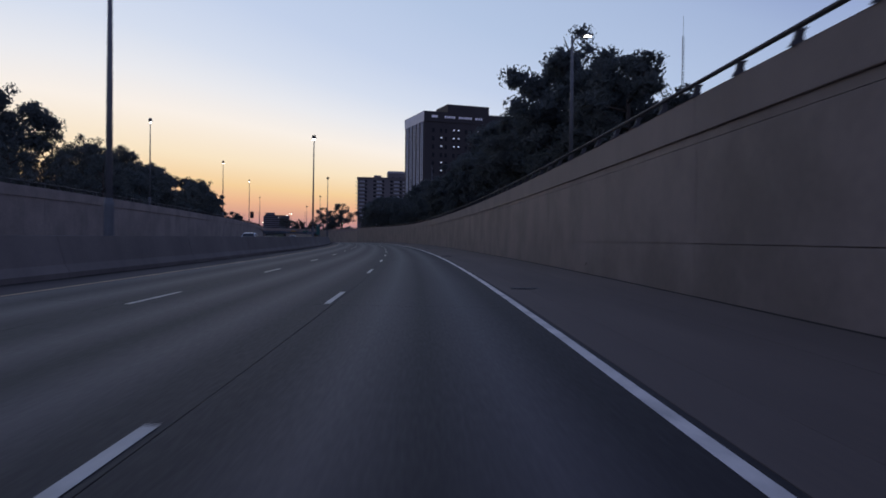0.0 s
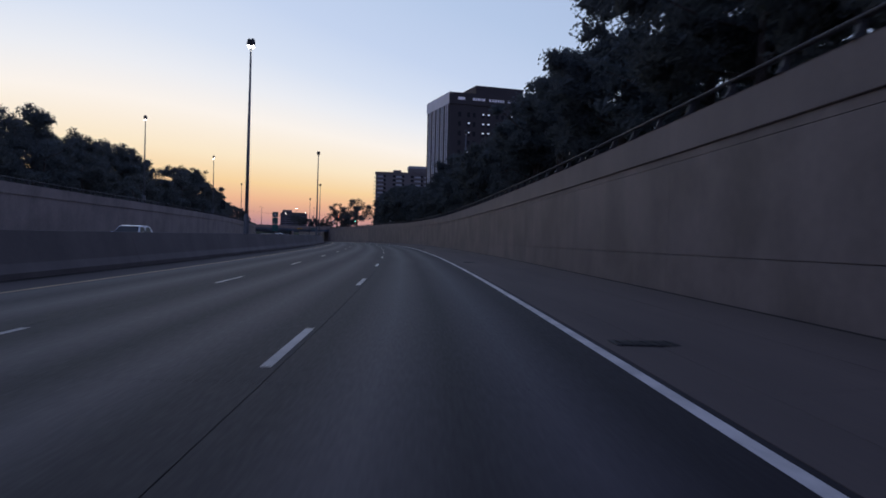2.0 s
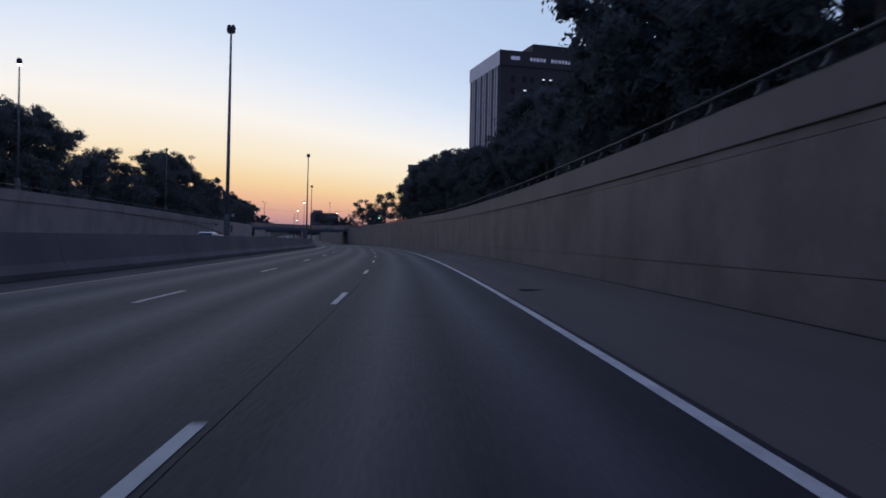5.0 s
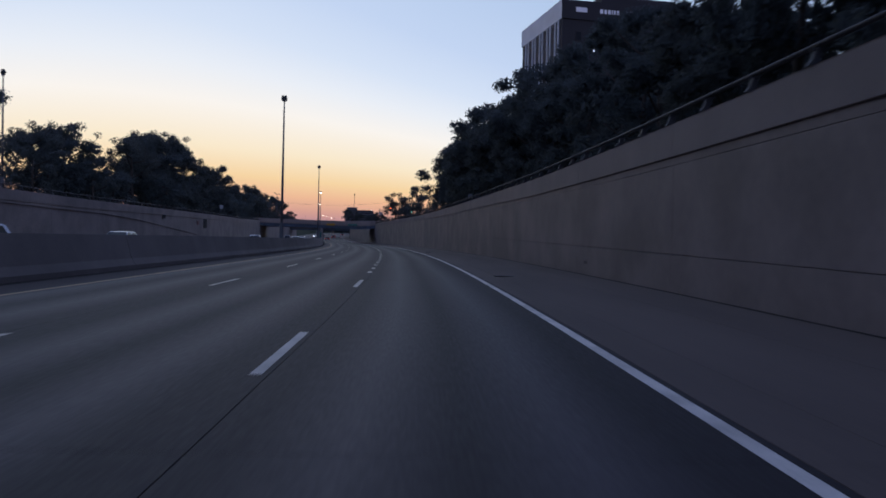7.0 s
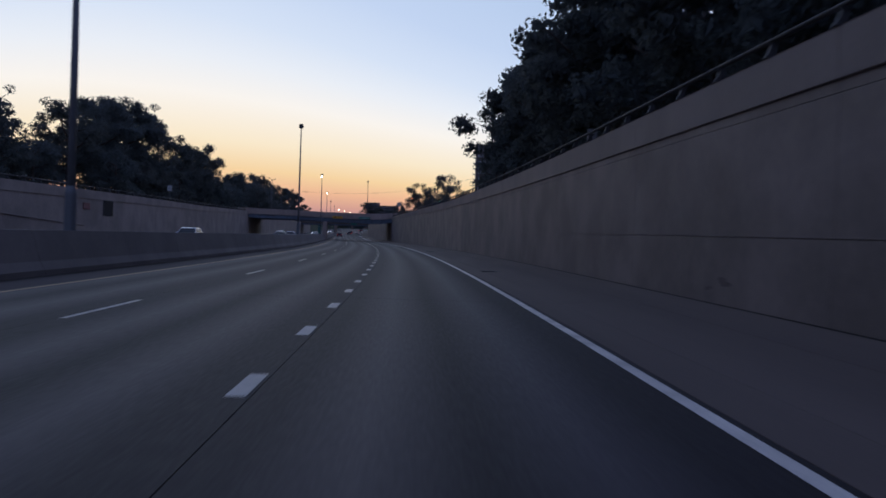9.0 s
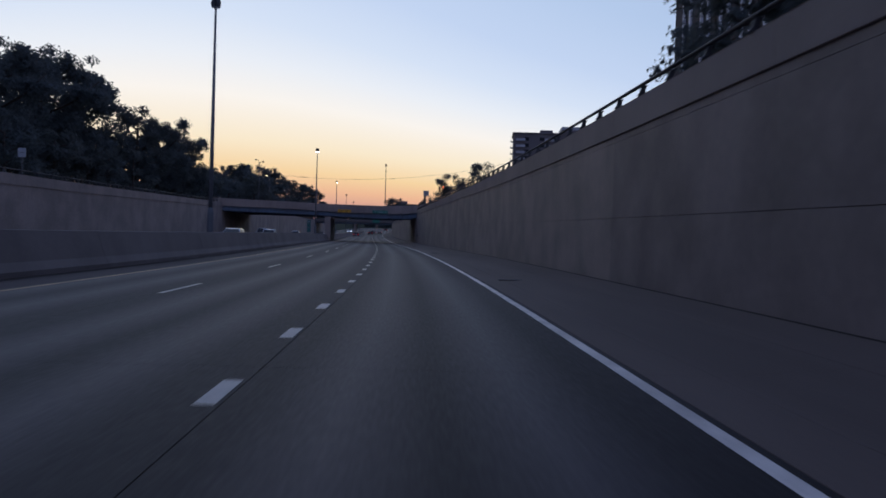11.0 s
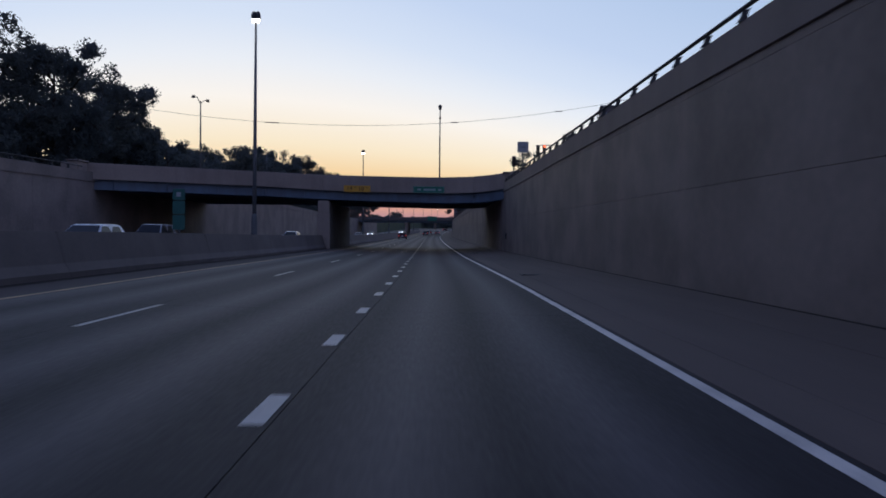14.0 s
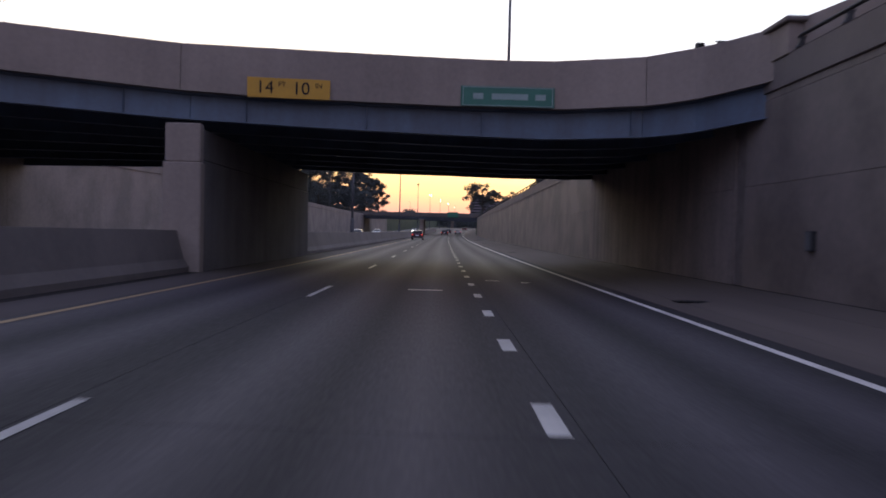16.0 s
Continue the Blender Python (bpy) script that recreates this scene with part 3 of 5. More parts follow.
# parapet end pillar where the wall meets the deck
p = bpt(369.6, 3.9, 0)
ep = thing("end_pillar", "square concrete parapet pillar with a flat capstone", "pillar", loc=(p.x, p.y, BZ + 5.84), rz=heading(368))
part("pillar_shaft", boxed((0, 0, 0.37), (0.78, 1.5, 0.74), 0, 0.02), BRIDGE, ep)
part("capstone", boxed((0, 0, 0.805), (0.98, 1.75, 0.13), 0, 0.03), COPING, ep)
p = bpt(363.4, U_LEFT - 0.6, 0)
copy_thing(ep, Matrix.Translation((p.x, p.y, BZ + 5.9)) @ Matrix.Rotation(heading(366), 4, "Z"))

# two more bridges further on, dark against the glow; that backlit tone is in the deck and parapet colour
def far_bridge(q, name, label, u0, u1, clear, wide, pier):
    t = thing(name, label, "bridge", "far bridges")
    zb = rise(q)

    def span_box(part_name, s0, s1, ua, ub, za, zt, mat):
        c = (at(s0, ua) + at(s1, ub)) / 2
        part(part_name, boxed((c.x, c.y, zb + (za + zt) / 2), (abs(ub - ua), s1 - s0, zt - za), heading(q)), mat, t)

    span_box("deck_slab", q, q + wide, u0, u1, clear + 0.8, clear + 1.1, BACKLIT_CONC)
    for d in (-0.4, wide + 0.05):
        span_box("parapet", q + d, q + d + 0.35, u0, u1, clear + 0.65, clear + 1.8, BACKLIT_CONC)
    for i in range(5):
        d = 0.4 + i * (wide - 1.4) / 4
        span_box("girder", q + d, q + d + 0.5, u0 + 2.9, u1 - 1.5, clear, clear + 0.79, STEEL_BLUE)
    for d in pier:
        span_box("pier_column", q + d, q + d + 1.0, -12.5, -11.5, -0.4, clear - 0.01, BRIDGE)
    span_box("pier_cap", q + 0.3, q + wide - 0.3, -12.6, -11.4, clear - 0.6, clear - 0.005, BRIDGE)
    return t


far_bridge(560.0, "far_bridge", "low dark concrete road bridge further along the cutting", -31, 5, 4.4, 15, (1.0, 5.0, 9.0, 13.0))
far_bridge(770.0, "far_bridge", "distant concrete bridge where the motorway climbs", -34, 30, 4.2, 12, (1.0, 10.0))
t = thing("guide_sign", "distant green guide sign on the far bridge parapet", "sign", loc=at(559.3, -3.2, 5.75), rz=heading(560))
part("board", boxed((0, 0, 0), (3.0, 0.06, 1.5), 0, 0.02), SIGN_G, t)
part("bracket", boxed((0, 0.1, 0), (2.0, 0.12, 0.1)), POLE, t)

# ---------------------------------------------------------------- lamps


def lens(bm, c, r, h, n=10):
    bmesh.ops.create_cone(bm, cap_ends=True, segments=n, radius1=r * 0.75, radius2=r, depth=h, matrix=Matrix.Translation(c))
    return bm


def mast_lamp(lit, glow_mat=LAMP_LIT):
    """Tall median mast with a compact cluster of two hooded lamps at the top."""
    t = thing("mast_lamp", "tall grey steel median light mast with a " + ("lit" if lit else "dark") + " lamp cluster", "street lamp", "median light masts")
    part("base_sleeve", tubed([(0, 0, 0.9), (0, 0, 2.3), (0, 0, 2.5)], [0.17, 0.16, 0.12], 12), POLE, t)
    part("mast", tubed([(0, 0, 1.0), (0, 0, 6), (0, 0, 13.0)], [0.12, 0.1, 0.055], 12), POLE, t, smooth=True)
    for sx in (-1, 1):
        h = part("lamp_head", tubed([(sx * 0.11, 0, 12.98), (sx * 0.12, 0, 13.2), (sx * 0.1, 0, 13.38), (sx * 0.06, 0, 13.42)], [0.13, 0.14, 0.1, 0.04], 10), TRIM, t)
        bm = bmesh.new()
        bmesh.ops.create_uvsphere(bm, u_segments=12, v_segments=8, radius=1.0, matrix=Matrix.Translation((sx * 0.11, 0, 12.96)) @ Matrix.Diagonal((0.105, 0.105, 0.16 if lit else 0.06, 1)))
        part("lamp_lens", bm, glow_mat if lit else LENS_OFF, h, "glowing lens" if lit else "dark lens", smooth=True)
    return t


lit_mast, dark_mast, far_mast = mast_lamp(True), mast_lamp(False), mast_lamp(True, LAMP_FAR)
# position along the road, across it, lit or not, lean
MASTS = [(25.4, -12.2, 0, 0), (91.1, -12.2, 1, 0.4), (153.9, -12.2, 0, 0.3), (219.2, -12.2, 0, 0.4), (280.9, -12.2, 0, 0.3), (348.1, -12.15, 1, 0.2), (415, -12.2, 2, 0), (480, -12.2, 0, 0), (545, -12.2, 0, 0), (610, -12.2, 2, 0), (675, -12.2, 2, 0), (740, -12.2, 2, 0), (805, -12.2, 2, 0)]
used = set()
for q, u, lit, lean in MASTS:
    m = Matrix.Translation(at(q, u, 0)) @ Matrix.Rotation(heading(q), 4, "Z") @ Matrix.Rotation(radians(lean), 4, "Y")
    src = (dark_mast, lit_mast, far_mast)[lit]
    if lit in used:
        copy_thing(src, m)
    else:
        src.matrix_basis = m
        used.add(lit)


def street_lamp(lit, h=9.3, double=False, glow=None):
    glow = glow or LAMP_LIT
    t = thing("street_lamp", ("double-armed" if double else "single-armed") + " grey steel street lamp, " + ("lit" if lit else "unlit"), "street lamp", "street lamps")
    part("base_flange", tubed([(0, 0, 0), (0, 0, 0.12), (0, 0, 0.7), (0, 0, 0.75)], [0.2, 0.17, 0.15, 0.09], 10), POLE, t)
    part("post", tubed([(0, 0, 0.1), (0, 0, h * 0.6), (0, 0, h)], [0.1, 0.08, 0.05], 10), POLE, t, smooth=True)
    for sx in ((-1, 1) if double else (1,)):
        up = 0.42 if double and sx < 0 else 0.1
        part("arm", tubed([(0, 0, h - 0.35), (sx * 0.1, 0, h - 0.1), (sx * 0.3, 0, h + up - 0.06), (sx * 0.55, 0, h + up)], 0.035, 8), POLE, t, smooth=True)
        if double:
            hd_ = part("lamp_head", tubed([(sx * 0.5, 0, h + up), (sx * 0.56, 0, h + up), (sx * 0.72, 0, h + up - 0.02), (sx * 0.8, 0, h + up - 0.04)], [0.06, 0.13, 0.14, 0.06], 10), TRIM, t, smooth=True)
        else:
            hd_ = part("lamp_head", boxed((sx * 0.72, 0, h + up + 0.01), (0.5, 0.22, 0.1), 0, 0.04), POLE, t)
        part("lamp_lens", boxed((sx * 0.7, 0, h + up - (0.13 if double else 0.055)), (0.3, 0.16, 0.04), 0, 0.015), glow if lit else LENS_OFF, hd_, "glowing lens" if lit else "")
    return t


def place(t, q, u, z, turn=0.0, scale=1.0):
    t.matrix_basis = Matrix.Translation(at(q, u, z)) @ Matrix.Rotation(heading(q) + radians(turn), 4, "Z") @ Matrix.Scale(scale, 4)
    return t


def place_copy(t, q, u, z, turn=0.0, scale=1.0):
    m = Matrix.Translation(at(q, u, z)) @ Matrix.Rotation(heading(q) + radians(turn), 4, "Z") @ Matrix.Scale(scale, 4)
    c = copy_thing(t, Matrix.Identity(4))
    c.matrix_basis = m
    return c




def short_mast(lit, h=9.2):
    t = thing("street_lamp", "grey street lamp post with a " + ("lit" if lit else "dark") + " post-top lamp", "street lamp", "post-top street lamps")
    part("base_flange", tubed([(0, 0, 0), (0, 0, 0.1), (0, 0, 0.8), (0, 0, 0.85)], [0.2, 0.17, 0.15, 0.1], 10), POLE, t)
    part("post", tubed([(0, 0, 0.05), (0, 0, h * 0.5), (0, 0, h - 0.5)], [0.085, 0.07, 0.045], 10), POLE, t, smooth=True)
    hd_ = part("lamp_head", tubed([(0, 0, h - 0.45), (0, 0, h - 0.25), (0, 0, h - 0.05), (0, 0, h)], [0.13, 0.2, 0.14, 0.05], 10), TRIM, t)
    part("lamp_lens", lens(bmesh.new(), (0, 0, h - 0.49), 0.13, 0.08), LAMP_LIT if lit else LENS_OFF, hd_, "glowing lens" if lit else "")
    return t


lamp_a = place(short_mast(True), 81.8, -28.5, top_l(82))
for q in (124.7, 164.3):
    place_copy(lamp_a, q, -28.5, top_l(q))
lamp_dim = place(short_mast(False), 205, -28.5, top_l(205), 0, 0.85)
place(street_lamp(True, 6.5), 33.4, 5.0, top_r(34) - 0.25, 0)
place_copy(lamp_dim, 132, 6.2, top_r(132) - 0.2, 0, 1.15)
place(street_lamp(False, 8.4, True), 379.5, -24.6, 5.6, 20)
lamp_c = place(street_lamp(True, 8.6, False, LAMP_WARM), 431, -29.5, top_l(431), 180)
for q, u in ((470, -29.5), (515, -30), (600, -32), (660, 9), (720, -30), (700, 12), (800, 8)):
    place_copy(lamp_c, q, u, 4.8, 180 if u < 0 else 0)
# lamp mast standing on the far side of the bridge
bl = thing("mast_lamp", "dark slender light mast with a small round lamp on the bridge", "street lamp", loc=at(386.2, -1.6, 5.4))
part("base_sleeve", tubed([(0, 0, 0), (0, 0, 0.6), (0, 0, 0.65)], [0.16, 0.14, 0.09], 10), POLE, bl)
part("mast", tubed([(0, 0, 0.1), (0, 0, 9.3)], [0.09, 0.05], 10), POLE, bl, smooth=True)
part("collar", tubed([(0, 0, 8.2), (0, 0, 8.4)], [0.1, 0.1], 8), TRIM, bl)
hh = part("lamp_head", tubed([(0, 0, 9.25), (0, 0, 9.45), (0, 0, 9.62), (0, 0, 9.7)], [0.12, 0.2, 0.16, 0.05], 10), TRIM, bl)
part("lamp_lens", lens(bmesh.new(), (0, 0, 9.2), 0.14, 0.08), LENS_OFF, hh)

# ---------------------------------------------------------------- signs


def words(name, text, size, mat, parent, x, z, y, label=""):
    cu = bpy.data.curves.new(name, "FONT")
    cu.body, cu.size, cu.extrude, cu.align_x, cu.align_y = text, size, 0.004, "CENTER", "CENTER"
    tmp = bpy.data.objects.new(name, cu)
    scene.collection.objects.link(tmp)
    dg = bpy.context.evaluated_depsgraph_get()
    me = bpy.data.meshes.new_from_object(tmp.evaluated_get(dg))
    bpy.data.objects.remove(tmp)
    bpy.data.curves.remove(cu)
    me.materials.clear()
    me.materials.append(mat)
    return put(name, me, parent, label, Matrix.Translation((x, y, z)) @ Matrix.Rotation(radians(90), 4, "X"))


# clearance board, readable: 14 FT 10 IN
c = bpt(front_s(-8.92) - 0.10, -8.92, 5.385)
ya = math.atan2((bpt(front_s(-7.8), -7.8, 0) - bpt(front_s(-10.05), -10.05, 0)).y, (bpt(front_s(-7.8), -7.8, 0) - bpt(front_s(-10.05), -10.05, 0)).x)
cb = thing("clearance_sign", "amber clearance board with black figures on the bridge parapet", "sign", loc=c, rz=ya)
part("board", boxed((0, 0.02, 0), (2.3, 0.03, 0.56), 0, 0.006), SIGN_Y, cb)
words("figure", "14", 0.50, BLACK, cb, -0.66, -0.005, -0.004, "black numeral")
words("figure", "10", 0.50, BLACK, cb, 0.34, -0.005, -0.004, "black numeral")
words("unit_mark", "FT", 0.2, BLACK, cb, -0.19, 0.1, -0.004)
words("unit_mark", "IN", 0.2, BLACK, cb, 0.83, 0.1, -0.004)
part("bracket", boxed((0, 0.06, 0), (1.6, 0.05, 0.06)), POLE, cb)
# green street-name board: the name itself is left as plain bars
c = bpt(front_s(-2.7) - 0.10, -2.7, 5.41)
gb = thing("street_name_sign", "green street-name board with pale border and bars on the bridge", "sign", loc=c, rz=heading(372) + 0.02)
part("board", boxed((0, 0.02, 0), (2.72, 0.03, 0.58), 0, 0.006), SIGN_G, gb)
plates("border", [(0, 0.265, 2.6, 0.022, 0), (0, -0.265, 2.6, 0.022, 0), (-1.3, 0, 0.022, 0.51, 0), (1.3, 0, 0.022, 0.51, 0)], SIGN_DULL, gb, "white border")
plates("name_bar", [(-0.86, 0, 0.3, 0.17, 0)], SIGN_DULL, gb, "plain white bar")
plates("name_bar", [(0.06, 0, 1.06, 0.17, 0)], SIGN_DULL, gb, "plain white bar")
plates("name_bar", [(0.95, 0, 0.3, 0.17, 0)], SIGN_DULL, gb, "plain white bar")
part("bracket", boxed((0, 0.06, 0), (1.9, 0.05, 0.06)), POLE, gb)


def median_marker(q, u, sheet, look_):
    t = thing("median_sign", look_ + " on a post on the median barrier", "sign", "median markers", loc=at(q, u, 0), rz=heading(q))
    part("post", boxed((0, 0.04, 2.1), (0.07, 0.05, 1.9)), POLE, t)
    for z, h in ((2.85, 0.42), (2.36, 0.5), (1.8, 0.55)):
        p_ = part("panel", boxed((0, 0, z), (0.46, 0.02, h), 0, 0.004), sheet, t)
        plates("panel_bar", [(0, z, 0.16, h * 0.4, -0.012)], SIGN_BACK if z > 2.8 else sheet, p_, "plain bar")
    return t


median_marker(335.6, -12.05, SIGN_OLD, "narrow green marker panels")
median_marker(104.8, -12.4, SIGN_OLD, "narrow dull green marker panels")


def post_sign(name, label, q, u, z, h, w, bh, mat, turn=0):
    t = thing(name, label, "sign", loc=at(q, u, z), rz=heading(q) + radians(turn))
    part("post", boxed((0, 0.03, h / 2), (0.07, 0.05, h)), POLE, t)
    part("panel", boxed((0, 0, h + bh / 2 - 0.1), (w, 0.025, bh), 0, 0.005), mat, t)
    part("clamp", boxed((0, -0.02, h + bh / 2 - 0.1), (w * 0.4, 0.03, 0.05)), POLE, t)
    return t


post_sign("street_sign", "square unpainted sign back on a thin post", 368.4, 4.95, top_r(367) - 0.3, 2.78, 0.9, 0.9, SIGN_BACK)
post_sign("street_sign", "two-tier dark sign on a thin post above the wall", 178.8, -29.0, top_l(179), 1.5, 0.8, 1.5, BLACK)
post_sign("street_sign", "small pale sign back on a post by the trees", 300, -30.5, top_l(300) - 0.2, 1.9, 0.6, 0.7, SIGN_BACK)
post_sign("street_sign", "small pale sign plate behind the railing", 226, 5.0, top_r(226) - 0.2, 1.0, 0.4, 0.45, SIGN_BACK)

# plates on the far wall
for q, z, w, h, mat, lab in ((267.8, 3.1, 2.5, 1.45, BLACK, "dark square service hatch on the wall"), (262.4, 3.1, 1.5, 0.55, RED_MARK, "faded red painted patch on the wall"), (243, 3.4, 1.2, 0.5, BLACK, "dark low vent on the wall")):
    t = thing("wall_hatch", lab, "hatch", "wall hatches", loc=at(q, U_LEFT, z), rz=heading(q) - math.pi / 2 * -1)
    part("frame", boxed((0, -0.02, 0), (w, 0.05, h), 0, 0.01), POLE if mat is BLACK else mat, t)
    part("plate", boxed((0, -0.05, 0), (w - 0.12, 0.03, h - 0.12), 0, 0.005), mat, t)
# small box on the near wall under the bridge
t = thing("wall_box", "small dark steel junction box on the wall", "box", loc=at(367.5, U_WALL, 1.43), rz=heading(367) - math.pi / 2)
part("case", boxed((0, -0.06, 0), (0.3, 0.12, 0.45), 0, 0.015), TRIM, t)
part("lid", boxed((0, -0.13, 0), (0.26, 0.02, 0.4), 0, 0.005), POLE, t)

# traffic signals above the bridge end


def signal(q, u, z, h, lit, arm=0.0):
    t = thing("traffic_signal", "dark traffic signal with a " + ("lit red" if lit == "r" else "lit green" if lit == "g" else "dark") + " lamp", "traffic light", "traffic signals", loc=at(q, u, z), rz=heading(q))
    if arm:
        part("post", tubed([(arm, 0, 0), (arm, 0, h + 0.6)], [0.1, 0.08], 8), POLE, t)
        part("arm", tubed([(arm, 0, h + 0.35), (arm * 0.5, 0, h + 0.45), (-0.3, 0, h + 0.4)], [0.05, 0.045, 0.035], 8), POLE, t)
    else:
        part("post", tubed([(0, 0.15, 0), (0, 0.15, h + 0.3)], [0.06, 0.05], 8), POLE, t)
    hd_ = part("housing", boxed((0, 0, h - 0.1), (0.34, 0.22, 1.05), 0, 0.03), TRIM, t)
    for i, col in enumerate((SIG_RED, LENS_OFF, SIG_GREEN)):
        on = (lit == "r" and i == 0) or (lit == "g" and i == 2)
        bm = bmesh.new()
        bmesh.ops.create_cone(bm, cap_ends=True, segments=12, radius1=0.11, radius2=0.1, depth=0.05, matrix=Matrix.Translation((0, -0.125, h + 0.23 - i * 0.33)) @ Matrix.Rotation(radians(90), 4, "X"))
        part("signal_lens", bm, col if on else TRIM, hd_, "glowing lens" if on else "")
        bm = bmesh.new()
        bmesh.ops.create_cone(bm, cap_ends=False, segments=12, radius1=0.13, radius2=0.13, depth=0.16, matrix=Matrix.Translation((0, -0.19, h + 0.24 - i * 0.33)) @ Matrix.Rotation(radians(90), 4, "X"))
        part("visor", bm, TRIM, hd_)
    return t


signal(388.5, 9.1, 5.6, 5.25, "", 6.0)
signal(388.3, 9.75, 5.6, 5.25, "r", 5.35)
signal(381.5, 5.7, 5.6, 3.3, "")
signal(347.3, 11.3, 5.3, 3.75, "g")

# span wire with two lamp boxes over the cross street
wire = thing("span_wire", "thin overhead span wire with slim inline boxes", "cable")
pts = []
for i in range(25):
    f = i / 24
    u = -44 + f * 68
    zz = 10.9 + 0.0042 * (u + 11) ** 2
    pts.append(bpt(372.4 + 0.06 * (u + 16), u, zz))
part("wire", tubed(pts, 0.015, 6), TRIM, wire)
for u in (-16.0, -16.6, 8.8, -0.5):
    p0 = bpt(372.4 + 0.06 * (u + 16), u, 10.9 + 0.0042 * (u + 11) ** 2)
    part("inline_box", boxed(p0, (0.62, 0.07, 0.075), heading(372), 0.02), TRIM, wire)
for u in (-44, 24):
    p0 = bpt(372.4 + 0.06 * (u + 16), u, 0)
    t = thing("utility_pole", "dark timber utility pole carrying a span wire", "pole", "utility poles", loc=(p0.x, p0.y, BZ + 5.4))
    part("pole", tubed([(0, 0, 0), (0, 0, 9.5)], [0.16, 0.11], 10), BARK, t)
    part("cap", tubed([(0, 0, 9.5), (0, 0, 9.6)], [0.12, 0.05], 10), POLE, t)

# ---------------------------------------------------------------- drains in the right gutter


def drain():
    t = thing("drain_grate", "dark cast-iron drain grate sunk in the shoulder gutter", "drain", "gutter drains")
    part("frame", boxed((0, 0, 0.004), (0.72, 0.46, 0.02), 0, 0.005), IRON, t)
    for i in range(7):
        part("grate_bar", boxed((-0.29 + i * 0.097, 0, 0.015), (0.04, 0.4, 0.012)), IRON, t)
    return t


dr = drain()
for i, q in enumerate((19.4, 53.1, 83.5, 129.4, 179.6, 226, 263.9, 300.7, 334.3, 367.9, 410, 450)):
    um, wide = (0.95, 1.3) if q < 60 else (1.2, 1.0)
    m = Matrix.Translation(at(q, um, zr(q, um) + 0.002)) @ Matrix.Rotation(heading(q), 4, "Z") @ Matrix.Diagonal((wide, 1, 1, 1))
    if i:
        copy_thing(dr, m)
    else:
        dr.matrix_basis = m

# ---------------------------------------------------------------- trees


def leaf_cloud(rng, centres, radii, per, size, core=0):
    """Many small bent leaves scattered through clumps, round a heart of larger overlapping sprays."""
    vs, fs = [], []
    for (cx, cy, cz), r in zip(centres, radii):
        n = int(per * (r / 1.1) ** 2)
        nc = int(core * (r / 1.1) ** 2)
        n += nc
        d = rng.normal(size=(n, 3))
        d /= np.linalg.norm(d, axis=1)[:, None]
        rad = r * (0.35 + 0.65 * rng.random(n) ** 0.6)
        rad[:nc] *= 0.62
        p = d * rad[:, None] * np.array((1, 1, 0.72)) + np.array((cx, cy, cz))
        a = rng.normal(size=(n, 3))
        a /= np.linalg.norm(a, axis=1)[:, None]
        b = np.cross(a, rng.normal(size=(n, 3)))
        b /= np.linalg.norm(b, axis=1)[:, None]
        L = size * (0.6 + 0.9 * rng.random(n))
        L[:nc] = r * (0.55 + 0.35 * rng.random(nc))
        wd = L * (0.35 + 0.25 * rng.random(n))
        nn = np.cross(a, b) * (L * 0.18)[:, None]
        q = np.stack([p - a * (L / 2)[:, None], p + b * (wd / 2)[:, None] + nn, p + a * (L / 2)[:, None], p - b * (wd / 2)[:, None] + nn], axis=1)
        base = len(vs)
        vs.extend(q.reshape(-1, 3).tolist())
        fs.extend([(base + 4 * i, base + 4 * i + 1, base + 4 * i + 2, base + 4 * i + 3) for i in range(n)])
    return vs, fs


